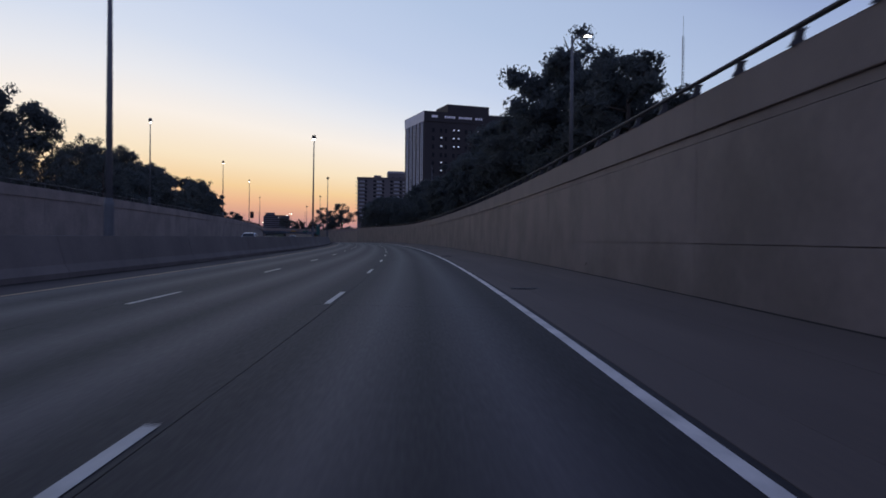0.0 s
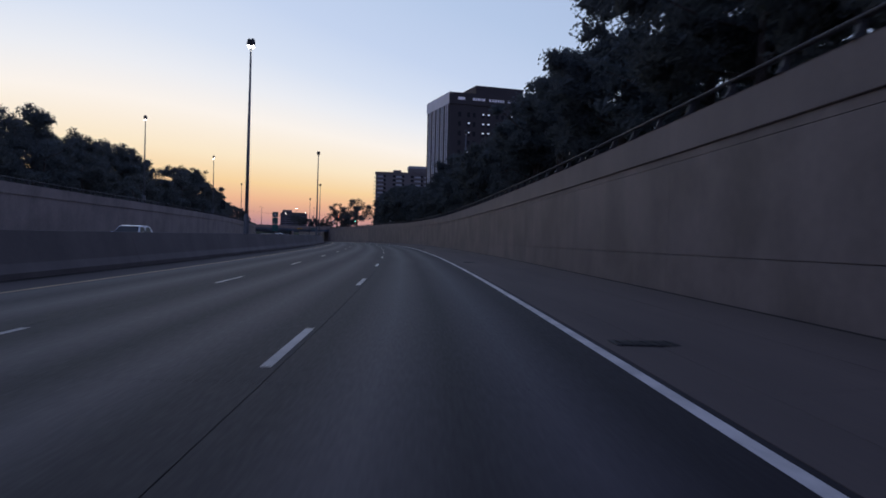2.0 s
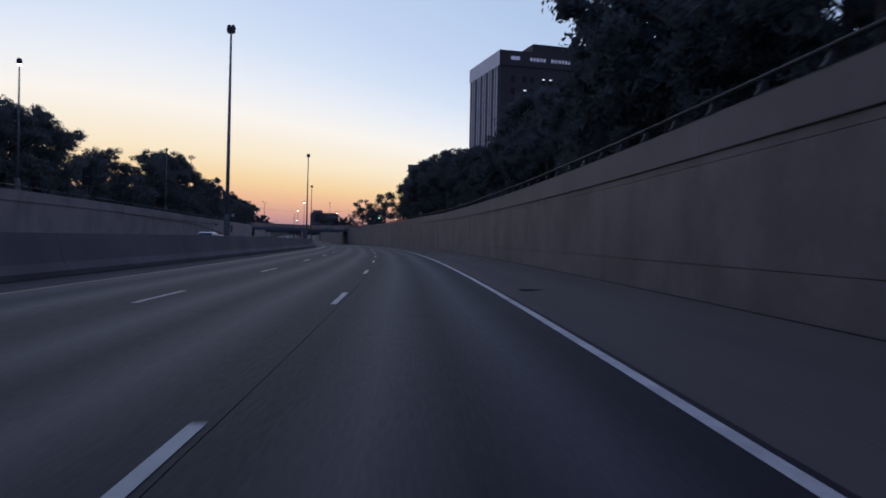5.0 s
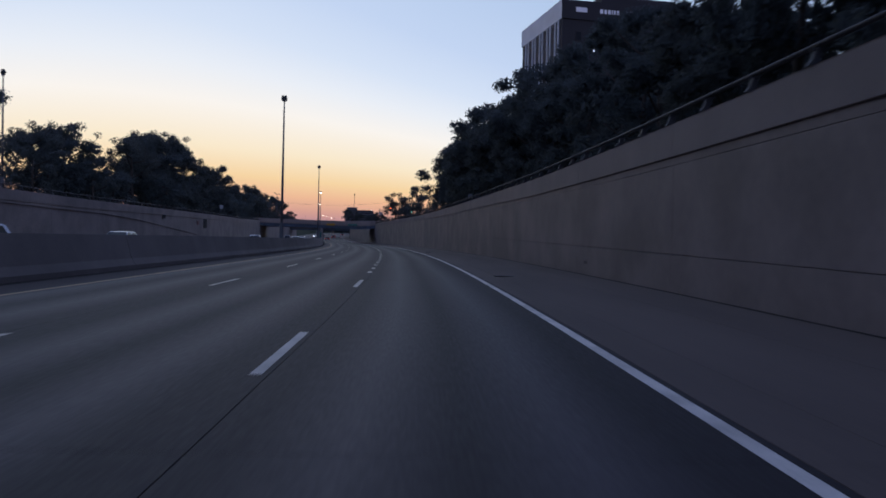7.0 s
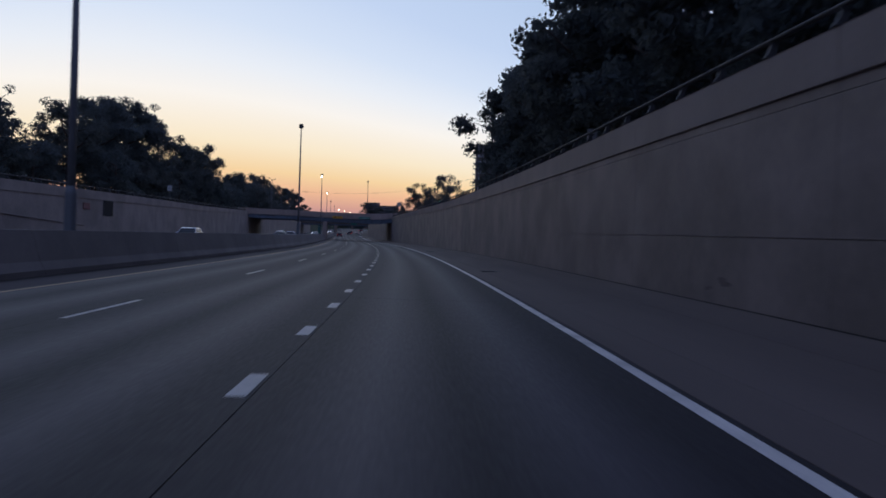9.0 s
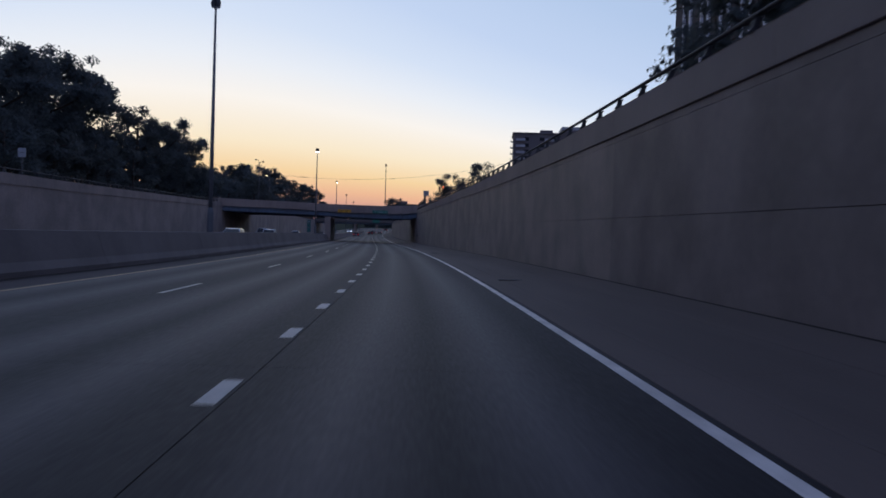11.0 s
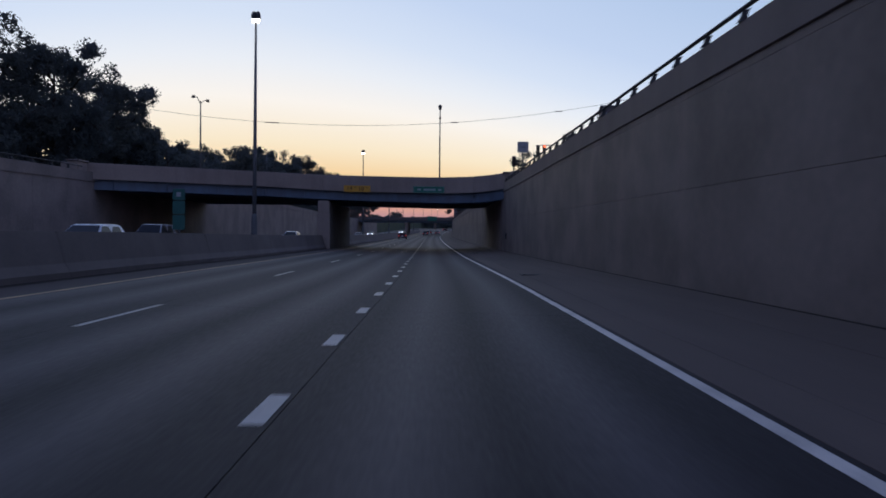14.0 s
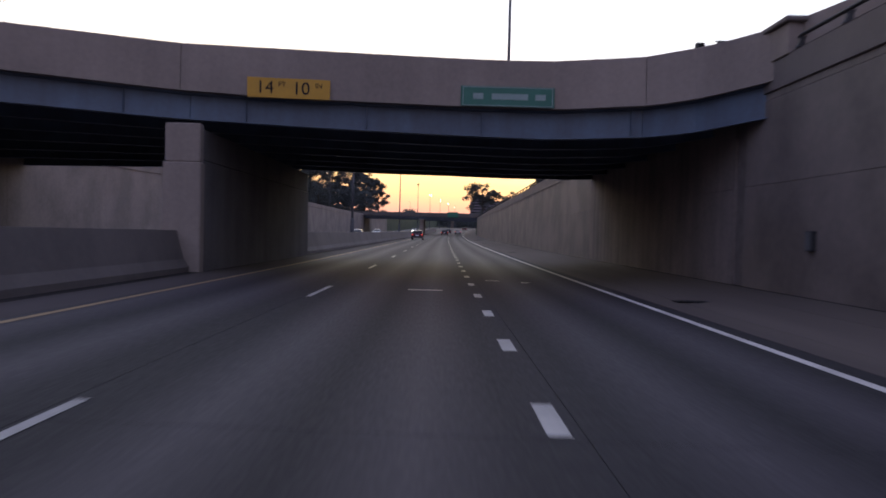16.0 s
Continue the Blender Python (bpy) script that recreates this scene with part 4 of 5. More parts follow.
def tree(seed, h, spread, low, leaf, name="tree", label="", clumps=46, per=95, open_=0.0, leaf_size=0.36, lobes=0, core=0, bare=0.28):
    rng = np.random.default_rng(seed)
    t = thing(name, label, "tree", "street trees")
    lean = rng.normal(size=2) * 0.02 * h
    bm = bmesh.new()
    hub = [Vector((0, 0, -0.3)), Vector((lean[0] * 0.3, lean[1] * 0.3, h * 0.25)), Vector((lean[0] * 0.7, lean[1] * 0.7, h * 0.5)), Vector((lean[0], lean[1], h * 0.82))]
    r0 = 0.022 * h + 0.04
    tube_bm(bm, hub, [r0 * 1.25, r0, r0 * 0.7, r0 * 0.22], 9)
    part("trunk", bm, BARK, t, smooth=True)
    cs, rs = [], []
    nl = 8
    for i in range(nl):
        f = bare + (0.78 - bare) * i / nl
        st = hub[1].lerp(hub[3], (f - 0.25) / 0.57 if f > 0.25 else 0)
        ang = i * 2.4 + rng.random() * 0.8
        reach = spread * (0.55 + 0.45 * rng.random()) * (1.05 - 0.5 * abs(f - 0.45))
        tip = st + Vector((math.cos(ang) * reach, math.sin(ang) * reach, h * (0.10 + 0.16 * rng.random())))
        mid = st.lerp(tip, 0.5) + Vector((0, 0, -0.03 * h))
        part("limb", tubed([st, mid, tip], [r0 * 0.42, r0 * 0.28, r0 * 0.1], 6), BARK, t, smooth=True)
        for k in range(3):
            g = 0.55 + 0.45 * rng.random()
            c = st.lerp(tip, g) + Vector(rng.normal(size=3) * spread * 0.14)
            cs.append(tuple(c))
            rs.append(spread * (0.20 + 0.12 * rng.random()))
    if lobes:
        cent = []
        for k in range(lobes):
            zf = (k + 0.5) / lobes
            shape = math.sin(math.pi * (0.22 + 0.72 * zf)) ** 0.6
            a = k * 2.399 + rng.random() * 0.7
            rad = spread * shape * (0.45 + 0.4 * rng.random())
            cent.append((math.cos(a) * rad, math.sin(a) * rad, low + (h - low) * (0.06 + 0.86 * zf)))
        while len(cs) < clumps:
            c = cent[int(rng.integers(0, lobes))]
            o = rng.normal(size=3) * spread * 0.17 * np.array((1.0, 1.0, 0.8))
            cs.append((c[0] + o[0], c[1] + o[1], c[2] + o[2]))
            rs.append(spread * (0.12 + 0.09 * rng.random()))
    while len(cs) < clumps:
        a, zf = rng.random() * math.tau, rng.random()
        shape = math.sin(math.pi * (0.18 + 0.78 * zf)) ** 0.7
        rad = spread * shape * (0.35 + 0.65 * math.sqrt(rng.random()))
        if open_ and rng.random() < open_:
            rad = spread * shape
        cs.append((math.cos(a) * rad + lean[0] * zf, math.sin(a) * rad + lean[1] * zf, low + (h - low) * zf * 0.97))
        rs.append(spread * (0.15 + 0.14 * rng.random()))
    vs, fs = leaf_cloud(rng, cs, rs, per, leaf_size, core)
    put("crown", mesh_of("crown", vs, fs, leaf), t)
    return t


def grown(protos, spots, rng):
    first = [True] * len(protos)
    for q, u, z, sc, k in spots:
        m = Matrix.Translation(at(q, u, z)) @ Matrix.Rotation(rng.random() * math.tau, 4, "Z") @ Matrix.Diagonal((sc * (0.92 + 0.16 * rng.random()), sc * (0.92 + 0.16 * rng.random()), sc, 1))
        if first[k]:
            protos[k].matrix_basis = m
            first[k] = False
        else:
            c = copy_thing(protos[k], Matrix.Identity(4))
            c.matrix_basis = m


LBL = "full dark-green street tree behind the wall railing"
OPEN = "open-crowned dark tree with gaps in its foliage"
BUSH = "bushy dark shrub growing low to the ground"
OLD = "tall old tree with a billowing open crown"
FAR_LBL = "dark full tree beyond the far service street"
TREES = [tree(11, 10.5, 4.4, 1.6, LEAF_A, label=LBL, clumps=64, per=165, leaf_size=0.24, core=22),
         tree(12, 11.0, 4.0, 1.8, LEAF_A, label=LBL, clumps=60, per=165, leaf_size=0.24, core=22),
         tree(13, 10.0, 4.6, 1.4, LEAF_B, label=LBL, clumps=64, per=165, leaf_size=0.24, core=22),
         tree(14, 11.0, 4.6, 2.6, LEAF_B, label=OPEN, clumps=44, per=150, open_=0.6, leaf_size=0.24, core=8),
         tree(15, 11.0, 4.2, 3.0, LEAF_A, label=OPEN, clumps=40, per=150, open_=0.7, leaf_size=0.24, core=8),
         tree(16, 6.0, 2.8, 0.2, LEAF_A, name="shrub", label=BUSH, clumps=40, per=110, leaf_size=0.22, core=20),
         tree(17, 5.0, 3.0, 0.1, LEAF_B, name="shrub", label=BUSH, clumps=40, per=110, leaf_size=0.22, core=20),
         tree(21, 20.0, 7.6, 4.5, LEAF_A, label=OLD, clumps=112, per=58, leaf_size=0.38, lobes=13, core=5),
         tree(22, 20.0, 6.6, 5.0, LEAF_B, label=OLD, clumps=98, per=58, leaf_size=0.38, lobes=11, core=5),
         tree(23, 20.0, 8.2, 4.0, LEAF_A, label=OLD, clumps=120, per=58, leaf_size=0.38, lobes=15, core=5),
         tree(31, 10.5, 4.4, 1.6, LEAF_A, label=FAR_LBL, clumps=56, per=34, leaf_size=0.46, core=11),
         tree(32, 11.0, 4.0, 1.8, LEAF_A, label=FAR_LBL, clumps=54, per=34, leaf_size=0.46, core=11),
         tree(33, 10.0, 4.6, 1.4, LEAF_B, label=FAR_LBL, clumps=56, per=34, leaf_size=0.46, core=11),
         tree(34, 11.0, 4.6, 2.6, LEAF_B, label=OPEN, clumps=44, per=50, open_=0.6, leaf_size=0.44, core=6),
         tree(35, 11.0, 4.2, 3.0, LEAF_A, label=OPEN, clumps=40, per=50, open_=0.7, leaf_size=0.44, core=6),
         tree(36, 6.0, 2.8, 0.2, LEAF_A, name="shrub", label=BUSH, clumps=36, per=44, leaf_size=0.42, core=14),
         tree(37, 5.0, 3.0, 0.1, LEAF_B, name="shrub", label=BUSH, clumps=36, per=44, leaf_size=0.42, core=14),
         tree(18, 10.6, 4.0, 4.6, LEAF_A, label="dark street tree with a high crown over a bare trunk", clumps=56, per=165, leaf_size=0.24, core=20, bare=0.46)]
rng = np.random.default_rng(5)
spots = []
# right: one full tree by the lamp, then a close row at the railing with more behind
spots.append((48.2, 9.2, top_r(48) - 0.3, 1.0, 0))
spots.append((51.8, 9.8, top_r(52) - 0.3, 0.98, 1))
spots.append((43.4, 10.8, top_r(43) - 0.3, 0.86, 2))
for q, u, sc, k in ((46.5, 8.2, 0.9, 6), (50.5, 7.4, 0.95, 5), (54.5, 7.2, 1.0, 6), (57.5, 7.6, 0.78, 2), (60, 7.0, 0.95, 5), (55, 12.5, 0.95, 2), (61, 12, 0.8, 0)):
    spots.append((q, u, top_r(q) - 0.3, sc, k))
spots += [(158.2, 7.4, top_r(159) - 0.3, 0.5, 4), (163.5, 7.0, top_r(163) - 0.3, 0.54, 1), (153.0, 8.2, top_r(153) - 0.3, 0.6, 17), (138.4, 7.8, top_r(139) - 0.3, 0.84, 0), (140.4, 7.4, top_r(142) - 0.3, 0.8, 1), (145.6, 7.2, top_r(146) - 0.4, 0.75, 5), (149.0, 7.6, top_r(149) - 0.4, 0.7, 6)]
hts_r = curve([(60, 0.64), (72, 0.63), (76, 0.55), (80, 0.6), (95, 0.64), (105, 0.68), (115, 0.69), (127, 0.62), (150, 0.62), (155, 0.52), (172, 0.54), (185, 0.62), (197, 0.72), (213, 0.88), (228, 0.92), (238, 0.86), (250, 0.82), (260, 0.78), (273, 0.76)])
q = 62.0
while q < 254:
    k = int(rng.integers(0, 3))
    if 138.5 < q < 160:
        q += 2.5
        continue
    if 81 < q < 93:
        spots += [(91.2, 7.6, top_r(q) - 0.2, 0.75, 17), (85.0, 7.8, top_r(q) - 0.2, 0.75, 17), (75.3, 7.8, top_r(q) - 0.3, 0.87, 1), (94.5, 6.9, top_r(q) - 0.3, 0.9, 5), (97.6, 7.2, top_r(q) - 0.3, 0.85, 6), (95.6, 8.6, top_r(q) - 0.3, 0.7, 1)]
        q = 95.0
        continue
    spots.append((q, 6.9 + rng.normal() * 0.4, top_r(q) - 0.3, hts_r(q) * (0.92 + 0.16 * rng.random()), k))
    if rng.random() < 0.9 and not 76 < q < 93 and not 144 < q < 160 and not 168 < q < 175:
        spots.append((q + 2.5, 7.6 + rng.normal() * 0.6, top_r(q) - 0.4, 0.7 + 0.25 * rng.random(), 5 + int(rng.integers(0, 2))))
    q += 4.6 + 1.6 * rng.random()
spots += [(251.0, 6.7, top_r(256) - 0.3, 0.94, 2), (254.5, 6.0, top_r(255) - 0.4, 0.8, 5), (258.5, 5.9, top_r(258) - 0.4, 0.75, 6), (261.5, 6.4, top_r(261) - 0.4, 0.6, 5), (250.5, 8.5, top_r(250) - 0.3, 0.95, 0)]
q = 72.0
while q < 238:
    if 162 < q < 184 or 99 < q < 112:
        q += 5
        continue
    spots.append((q, 16 + rng.normal() * 1.5, top_r(q) - 0.3, hts_r(q) * (1.0 + 0.2 * rng.random()), int(rng.integers(0, 4))))
    q += 7.0 + 3 * rng.random()
# left: scattered tall old trees beyond the far street (place, height of the top), with lower growth in front
TALL = [(86, 19), (106, 21), (121, 17.5), (136, 19), (147, 17.5), (158, 19), (172, 17), (330, 24), (345, 26.5), (359, 29), (373, 30),
        (470, 21), (490, 22.5), (520, 25.5), (545, 27.5), (575, 28.5), (605, 28.5), (650, 28), (690, 28), (730, 28)]
BACK = [(188, 21), (211, 23.5), (228, 20.5), (245, 24), (259, 26), (269, 23), (301, 22.5), (313, 24), (331, 16.5)]
for i, (q, zt) in enumerate(BACK):
    spots.append((q, -64 + rng.normal() * 0.8, top_l(q) - 0.3, (zt - top_l(q)) / 20.0, 7 + (i + i // 4) % 3))
for i, (q, zt) in enumerate(TALL):
    spots.append((q, -53.5 + rng.normal() * 1.2, top_l(q) - 0.3, (zt - top_l(q)) / 20.0, 7 + (i * 2 + i // 3) % 3))
q = 66.0
while q < 640:
    if 194 < q < 325:
        # the growth stands further back here, with one clear gap in it
        if q > 293:
            spots.append((q + 2, -55 + rng.normal() * 1.2, top_l(q) - 0.3, 0.85 + 0.2 * rng.random(), 10 + int(rng.integers(0, 3))))
        if not 272 < q < 290:
            spots.append((q, -62 + rng.normal() * 1.2, top_l(q) - 0.3, 0.85 + 0.35 * rng.random(), 10 + int(rng.integers(0, 5))))
            spots.append((q + 3, -60 + rng.normal(), top_l(q) - 0.4, 1.0 + 0.4 * rng.random(), 15 + int(rng.integers(0, 2))))
        q += 6.0 + 2.4 * rng.random()
        continue
    spots.append((q, -47 + rng.normal() * 1.2, top_l(q) - 0.3, (0.6 + 0.28 * rng.random()) * (1.0 if q < 300 else 1.25), 10 + int(rng.integers(0, 5))))
    spots.append((q + 3, -45.5 + rng.normal() * 1.0, top_l(q) - 0.4, 0.7 + 0.35 * rng.random(), 15 + int(rng.integers(0, 2))))
    if q > 320:
        spots.append((q + 2, -56 + rng.normal() * 1.5, top_l(q) - 0.3, 1.1 + 0.25 * rng.random(), 10 + int(rng.integers(1, 5))))
    q += 6.0 + 2.4 * rng.random()
for q, u, zt, k in ((386, -48, 25.5, 8), (396, -47, 24, 7), (407, -46.5, 24.5, 8), (415, -47.5, 22.5, 7), (427, -52, 22, 8), (440, -53, 20.5, 7), (455, -54, 20, 8)):
    spots.append((q, u, top_l(q) - 0.3, (zt - top_l(q)) / 20.0, k))
# past the bridge
for q, u, sc, k in ((430, -33, 0.95, 3), (442, -35, 1.1, 4), (579, -30.5, 0.75, 10), (588, -29.5, 0.55, 12), (608, 6.0, 1.3, 12), (497.5, 22.4, 1.55, 3), (473, 31, 1.8, 4), (489, 28, 1.2, 0), (470, 24, 0.9, 1), (480, 14, 0.8, 2), (590, -36, 1, 0), (640, -34, 1.0, 1), (650, 18, 1.1, 0)):
    spots.append((q, u, 4.7, sc, k))
# a second rank closing the row beside the lamp
spots += [(136.5, 10.5, top_r(136) - 0.3, 0.8, 2), (140.6, 10.8, top_r(140) - 0.3, 0.76, 0), (138.2, 7.3, top_r(138) - 0.4, 0.95, 5), (142.6, 7.4, top_r(142) - 0.4, 0.9, 6), (133.5, 7.6, top_r(133) - 0.4, 0.95, 5),
          (170.2, 9.3, top_r(170) - 0.3, 0.9, 17), (164.2, 8.8, top_r(164) - 0.3, 0.8, 1)]
grown(TREES, spots, rng)
# distant woods closing the view
wr = np.random.default_rng(9)
cs, rs = [], []
for i in range(460):
    q = 790 + 420 * wr.random()
    u = -420 + 900 * wr.random()
    if -36 < u < 12 and q < 900:
        continue
    p = at(q, u, 4.5 + 5.5 * wr.random())
    cs.append(tuple(p))
    rs.append(3.0 + 2.5 * wr.random())
for i in range(150):
    q = 880 + 90 * wr.random()
    cs.append(tuple(at(q, -75 + 130 * wr.random(), 1.5 + 5.5 * wr.random())))
    rs.append(2.6 + 1.6 * wr.random())
vs, fs = leaf_cloud(wr, cs, rs, 9, 1.7)
tagged(put("far_woods", mesh_of("far_woods", vs, fs, LEAF_A)), "distant dark line of trees on the horizon", "woods", kind="stuff")

# ---------------------------------------------------------------- buildings


def frame_at(x, y, z, a):
    return Matrix.Translation((x, y, z)) @ Matrix.Rotation(a, 4, "Z")


# office block: local x along its front, y away from the viewer
OW, OD, OH = 52.0, 29.2, 54.3
office = thing("office_building", "dark brown office tower with pale cornice and a few lit windows", "building")
office.matrix_basis = frame_at(-5.2, 332.2, 4.2, 0.334)
FL = 3.67
part("wall", boxed((OW / 2, OD / 2, OH / 2), (OW - 0.6, OD - 0.6, OH)), BRICK, office)
part("cornice", box_bm(box_bm(bmesh.new(), (0.16, OD / 2, OH - 2.0), (0.36, OD, 4.4)), (OW / 2, OD - 0.1, OH - 2.0), (OW, 0.3, 4.4)), BAND, office, "pale stone cornice")
part("front_fascia", boxed((OW / 2, 0.14, OH - 2.0), (OW, 0.3, 4.4)), BRICK, office)
part("roof_slab", boxed((OW / 2, OD / 2, OH + 0.15), (OW - 0.2, OD - 0.2, 0.3)), BRICK, office)
part("penthouse", boxed((26, 20, OH + 3.2), (21, 16, 6.0), 0, 0.05), BRICK, office, "dark plant room")
part("roof_mast", tubed([(10.5, 11, OH), (10.5, 11, OH + 1.6)], 0.09, 6), POLE, office)
# left flank: pale fins between full-height strips of glass
for i in range(5):
    y = 3.0 + i * 5.35
    gl = part("window", boxed((0.17, y, (OH - 4.3) / 2), (0.12, 1.5, OH - 4.4)), GLASS, office)
    part("spandrel", boxed((0.16, y + 2.6, (OH - 4.3) / 2), (0.3, 2.4, OH - 4.4)), BRICK, gl)
    for d in (-1.0, 1.0):
        part("fin", boxed((0.0, y + d, (OH - 4.3) / 2), (0.4, 0.44, OH - 4.3), 0, 0.03), BAND, office, "pale vertical fin")

# front windows in pairs, each in a recessed frame
lit = {(12, 3), (12, 4), (12, 7), (11, 1), (11, 3), (11, 4), (11, 6), (10, 1), (10, 3), (10, 4), (8, 1), (8, 3), (8, 4), (7, 1), (6, 4), (5, 6), (9, 8), (11, 10)}
wm = boxed((0, 0, 0), (1.25, 0.1, 1.9))
wme = bpy.data.meshes.new("window")
wm.to_mesh(wme)
wm.free()
wme.materials.append(GLASS)
fm = bmesh.new()
for dx in (-0.68, 0.68):
    box_bm(fm, (dx, -0.03, 0), (0.1, 0.16, 2.1))
for dz in (-1.0, 1.0):
    box_bm(fm, (0, -0.03, dz), (1.46, 0.16, 0.1))
fme = bpy.data.meshes.new("window_frame")
fm.to_mesh(fme)
fm.free()
fme.materials.append(BRICK)
lm = boxed((0.1, -0.055, 0.45), (0.85, 0.02, 0.42))
lme = bpy.data.meshes.new("ceiling_light")
lm.to_mesh(lme)
lm.free()
lme.materials.append(WIN_LIT)
for f in range(3, 13):
    for cidx in range(15):
        x = 4.8 + cidx * 3.0 + (0.35 if cidx % 2 else -0.35)
        wob = put("window", wme, office, m=Matrix.Translation((x, 0.28, 2.2 + f * FL)))
        put("window_frame", fme, wob)
        if (f, cidx) in lit:
            put("ceiling_light", lme, wob, "lit ceiling fitting")
# rooftop brand panel as plain shapes
plates("logo_panel", [(5.0, OH - 1.9, 2.8, 1.1, -0.04)], LETTER, office, "pale logo panel")
for x0, wds in ((9.6, (1.0, 0.8, 0.9, 0.4, 0.6, 0.9)), (16.4, (1.0, 0.4, 0.4, 0.3, 0.9, 0.9, 0.9, 0.8)), (24.4, (1.0, 0.4, 0.9, 0.9))):
    x = x0
    for wd in wds:
        plates("name_bar", [(x + wd / 2, OH - 1.9, wd * 0.8, 1.0, -0.04)], LETTER, office, "plain pale bar")
        x += wd + 0.12

# slab of flats with balconies
flats = thing("apartment_building", "grey slab of flats with rows of pale balconies", "building")
flats.matrix_basis = frame_at(-60.3, 600.7, 4.5, 0.12)
AW, AH = 42.0, 46.3
part("wall", boxed((AW / 2, 9, AH / 2), (AW, 18, AH)), APT, flats)
part("roof", boxed((AW / 2, 9, AH + 0.3), (AW + 1.2, 19.2, 0.6)), APT, flats)
part("roof_house", boxed((16, 9, AH + 1.6), (6, 6, 2.2)), APT, flats)
bme = bpy.data.meshes.new("balcony")
bb = box_bm(box_bm(bmesh.new(), (0, -0.7, 0), (4.4, 1.4, 0.2)), (0, -1.35, 0.55), (4.4, 0.1, 1.0))
bb.to_mesh(bme)
bb.free()
bme.materials.append(BALC)
w2 = boxed((0, 0, 0), (2.2, 0.16, 1.7))
w2me = bpy.data.meshes.new("window")
w2.to_mesh(w2me)
w2.free()
w2me.materials.append(GLASS)
for f in range(4, 15):
    for i, x in enumerate((3.2, 10.5, 17.0, 24.0, 31.0, 38.0)):
        put("window", w2me, flats, m=Matrix.Translation((x + 2.9, -0.04, 1.8 + f * 3.0)))
        if i % 2 == 0 or i == 5:
            put("balcony", bme, flats, m=Matrix.Translation((x, 0, 0.9 + f * 3.0)))
    put("balcony", bme, flats, m=Matrix.Translation((0, 5, 0.9 + f * 3.0)) @ Matrix.Rotation(radians(-90), 4, "Z"))
wing = thing("apartment_building", "taller pale-topped wing of flats behind", "building")
wing.matrix_basis = frame_at(-38.5, 643.9, 4.5, 0.12)
part("wall", boxed((14, 9, 27.0), (28, 18, 54.0)), APT, wing)
part("cap", boxed((14, 9, 54.9), (28.4, 18.4, 1.8)), BALC, wing, "pale concrete cap")
for f in range(10, 17):
    for x in (4, 10, 16, 22):
        put("window", w2me, wing, m=Matrix.Translation((x, -0.04, 1.8 + f * 3.0)))

# far tower block on the skyline
far = thing("tower_block", "distant dark slab tower with red roof beacons", "building")
far.matrix_basis = frame_at(-262, 1170, 4, 0.2)
part("wall", boxed((20, 12, 16.5), (40, 24, 33)), TOWERC, far)
part("roof_house", boxed((10, 12, 35.5), (14, 16, 5)), TOWERC, far)
bm = boxed((37, 4, 33.8), (1.6, 1.6, 1.4))
part("beacon", bm, LAMP_LIT, far, "bright rooftop light")
for f in range(4, 11):
    bm = bmesh.new()
    box_bm(bm, (20, -0.03, 1.5 + f * 3.2), (37, 0.2, 1.2))
    part("window_band", bm, GLASS, far)
# radio mast
mast = thing("radio_mast", "slender lattice radio mast far behind the trees", "mast")
mast.matrix_basis = frame_at(72, 220, 4.2, 0)
for a in range(3):
    dx, dy = 0.5 * math.cos(a * 2.094), 0.5 * math.sin(a * 2.094)
    part("mast_leg", tubed([(dx, dy, 0), (dx * 0.6, dy * 0.6, 58)], 0.06, 5), POLE, mast)
bm = bmesh.new()
for i in range(58):
    for a in range(3):
        r1 = 0.5 * (1 - 0.4 * i / 58)
        p1 = Vector((r1 * math.cos(a * 2.094), r1 * math.sin(a * 2.094), i))
        p2 = Vector((r1 * math.cos((a + 1) * 2.094), r1 * math.sin((a + 1) * 2.094), i + 1))
        tube_bm(bm, [p1, p2], 0.03, 4, False)
part("mast_lacing", bm, POLE, mast)
part("antenna", tubed([(0, 0, 58), (0, 0, 64)], 0.05, 5), POLE, mast)
part("dish", tubed([(0.5, -0.4, 38), (0.5, -0.8, 38)], [0.5, 0.7], 10), POLE, mast)

# ---------------------------------------------------------------- cars


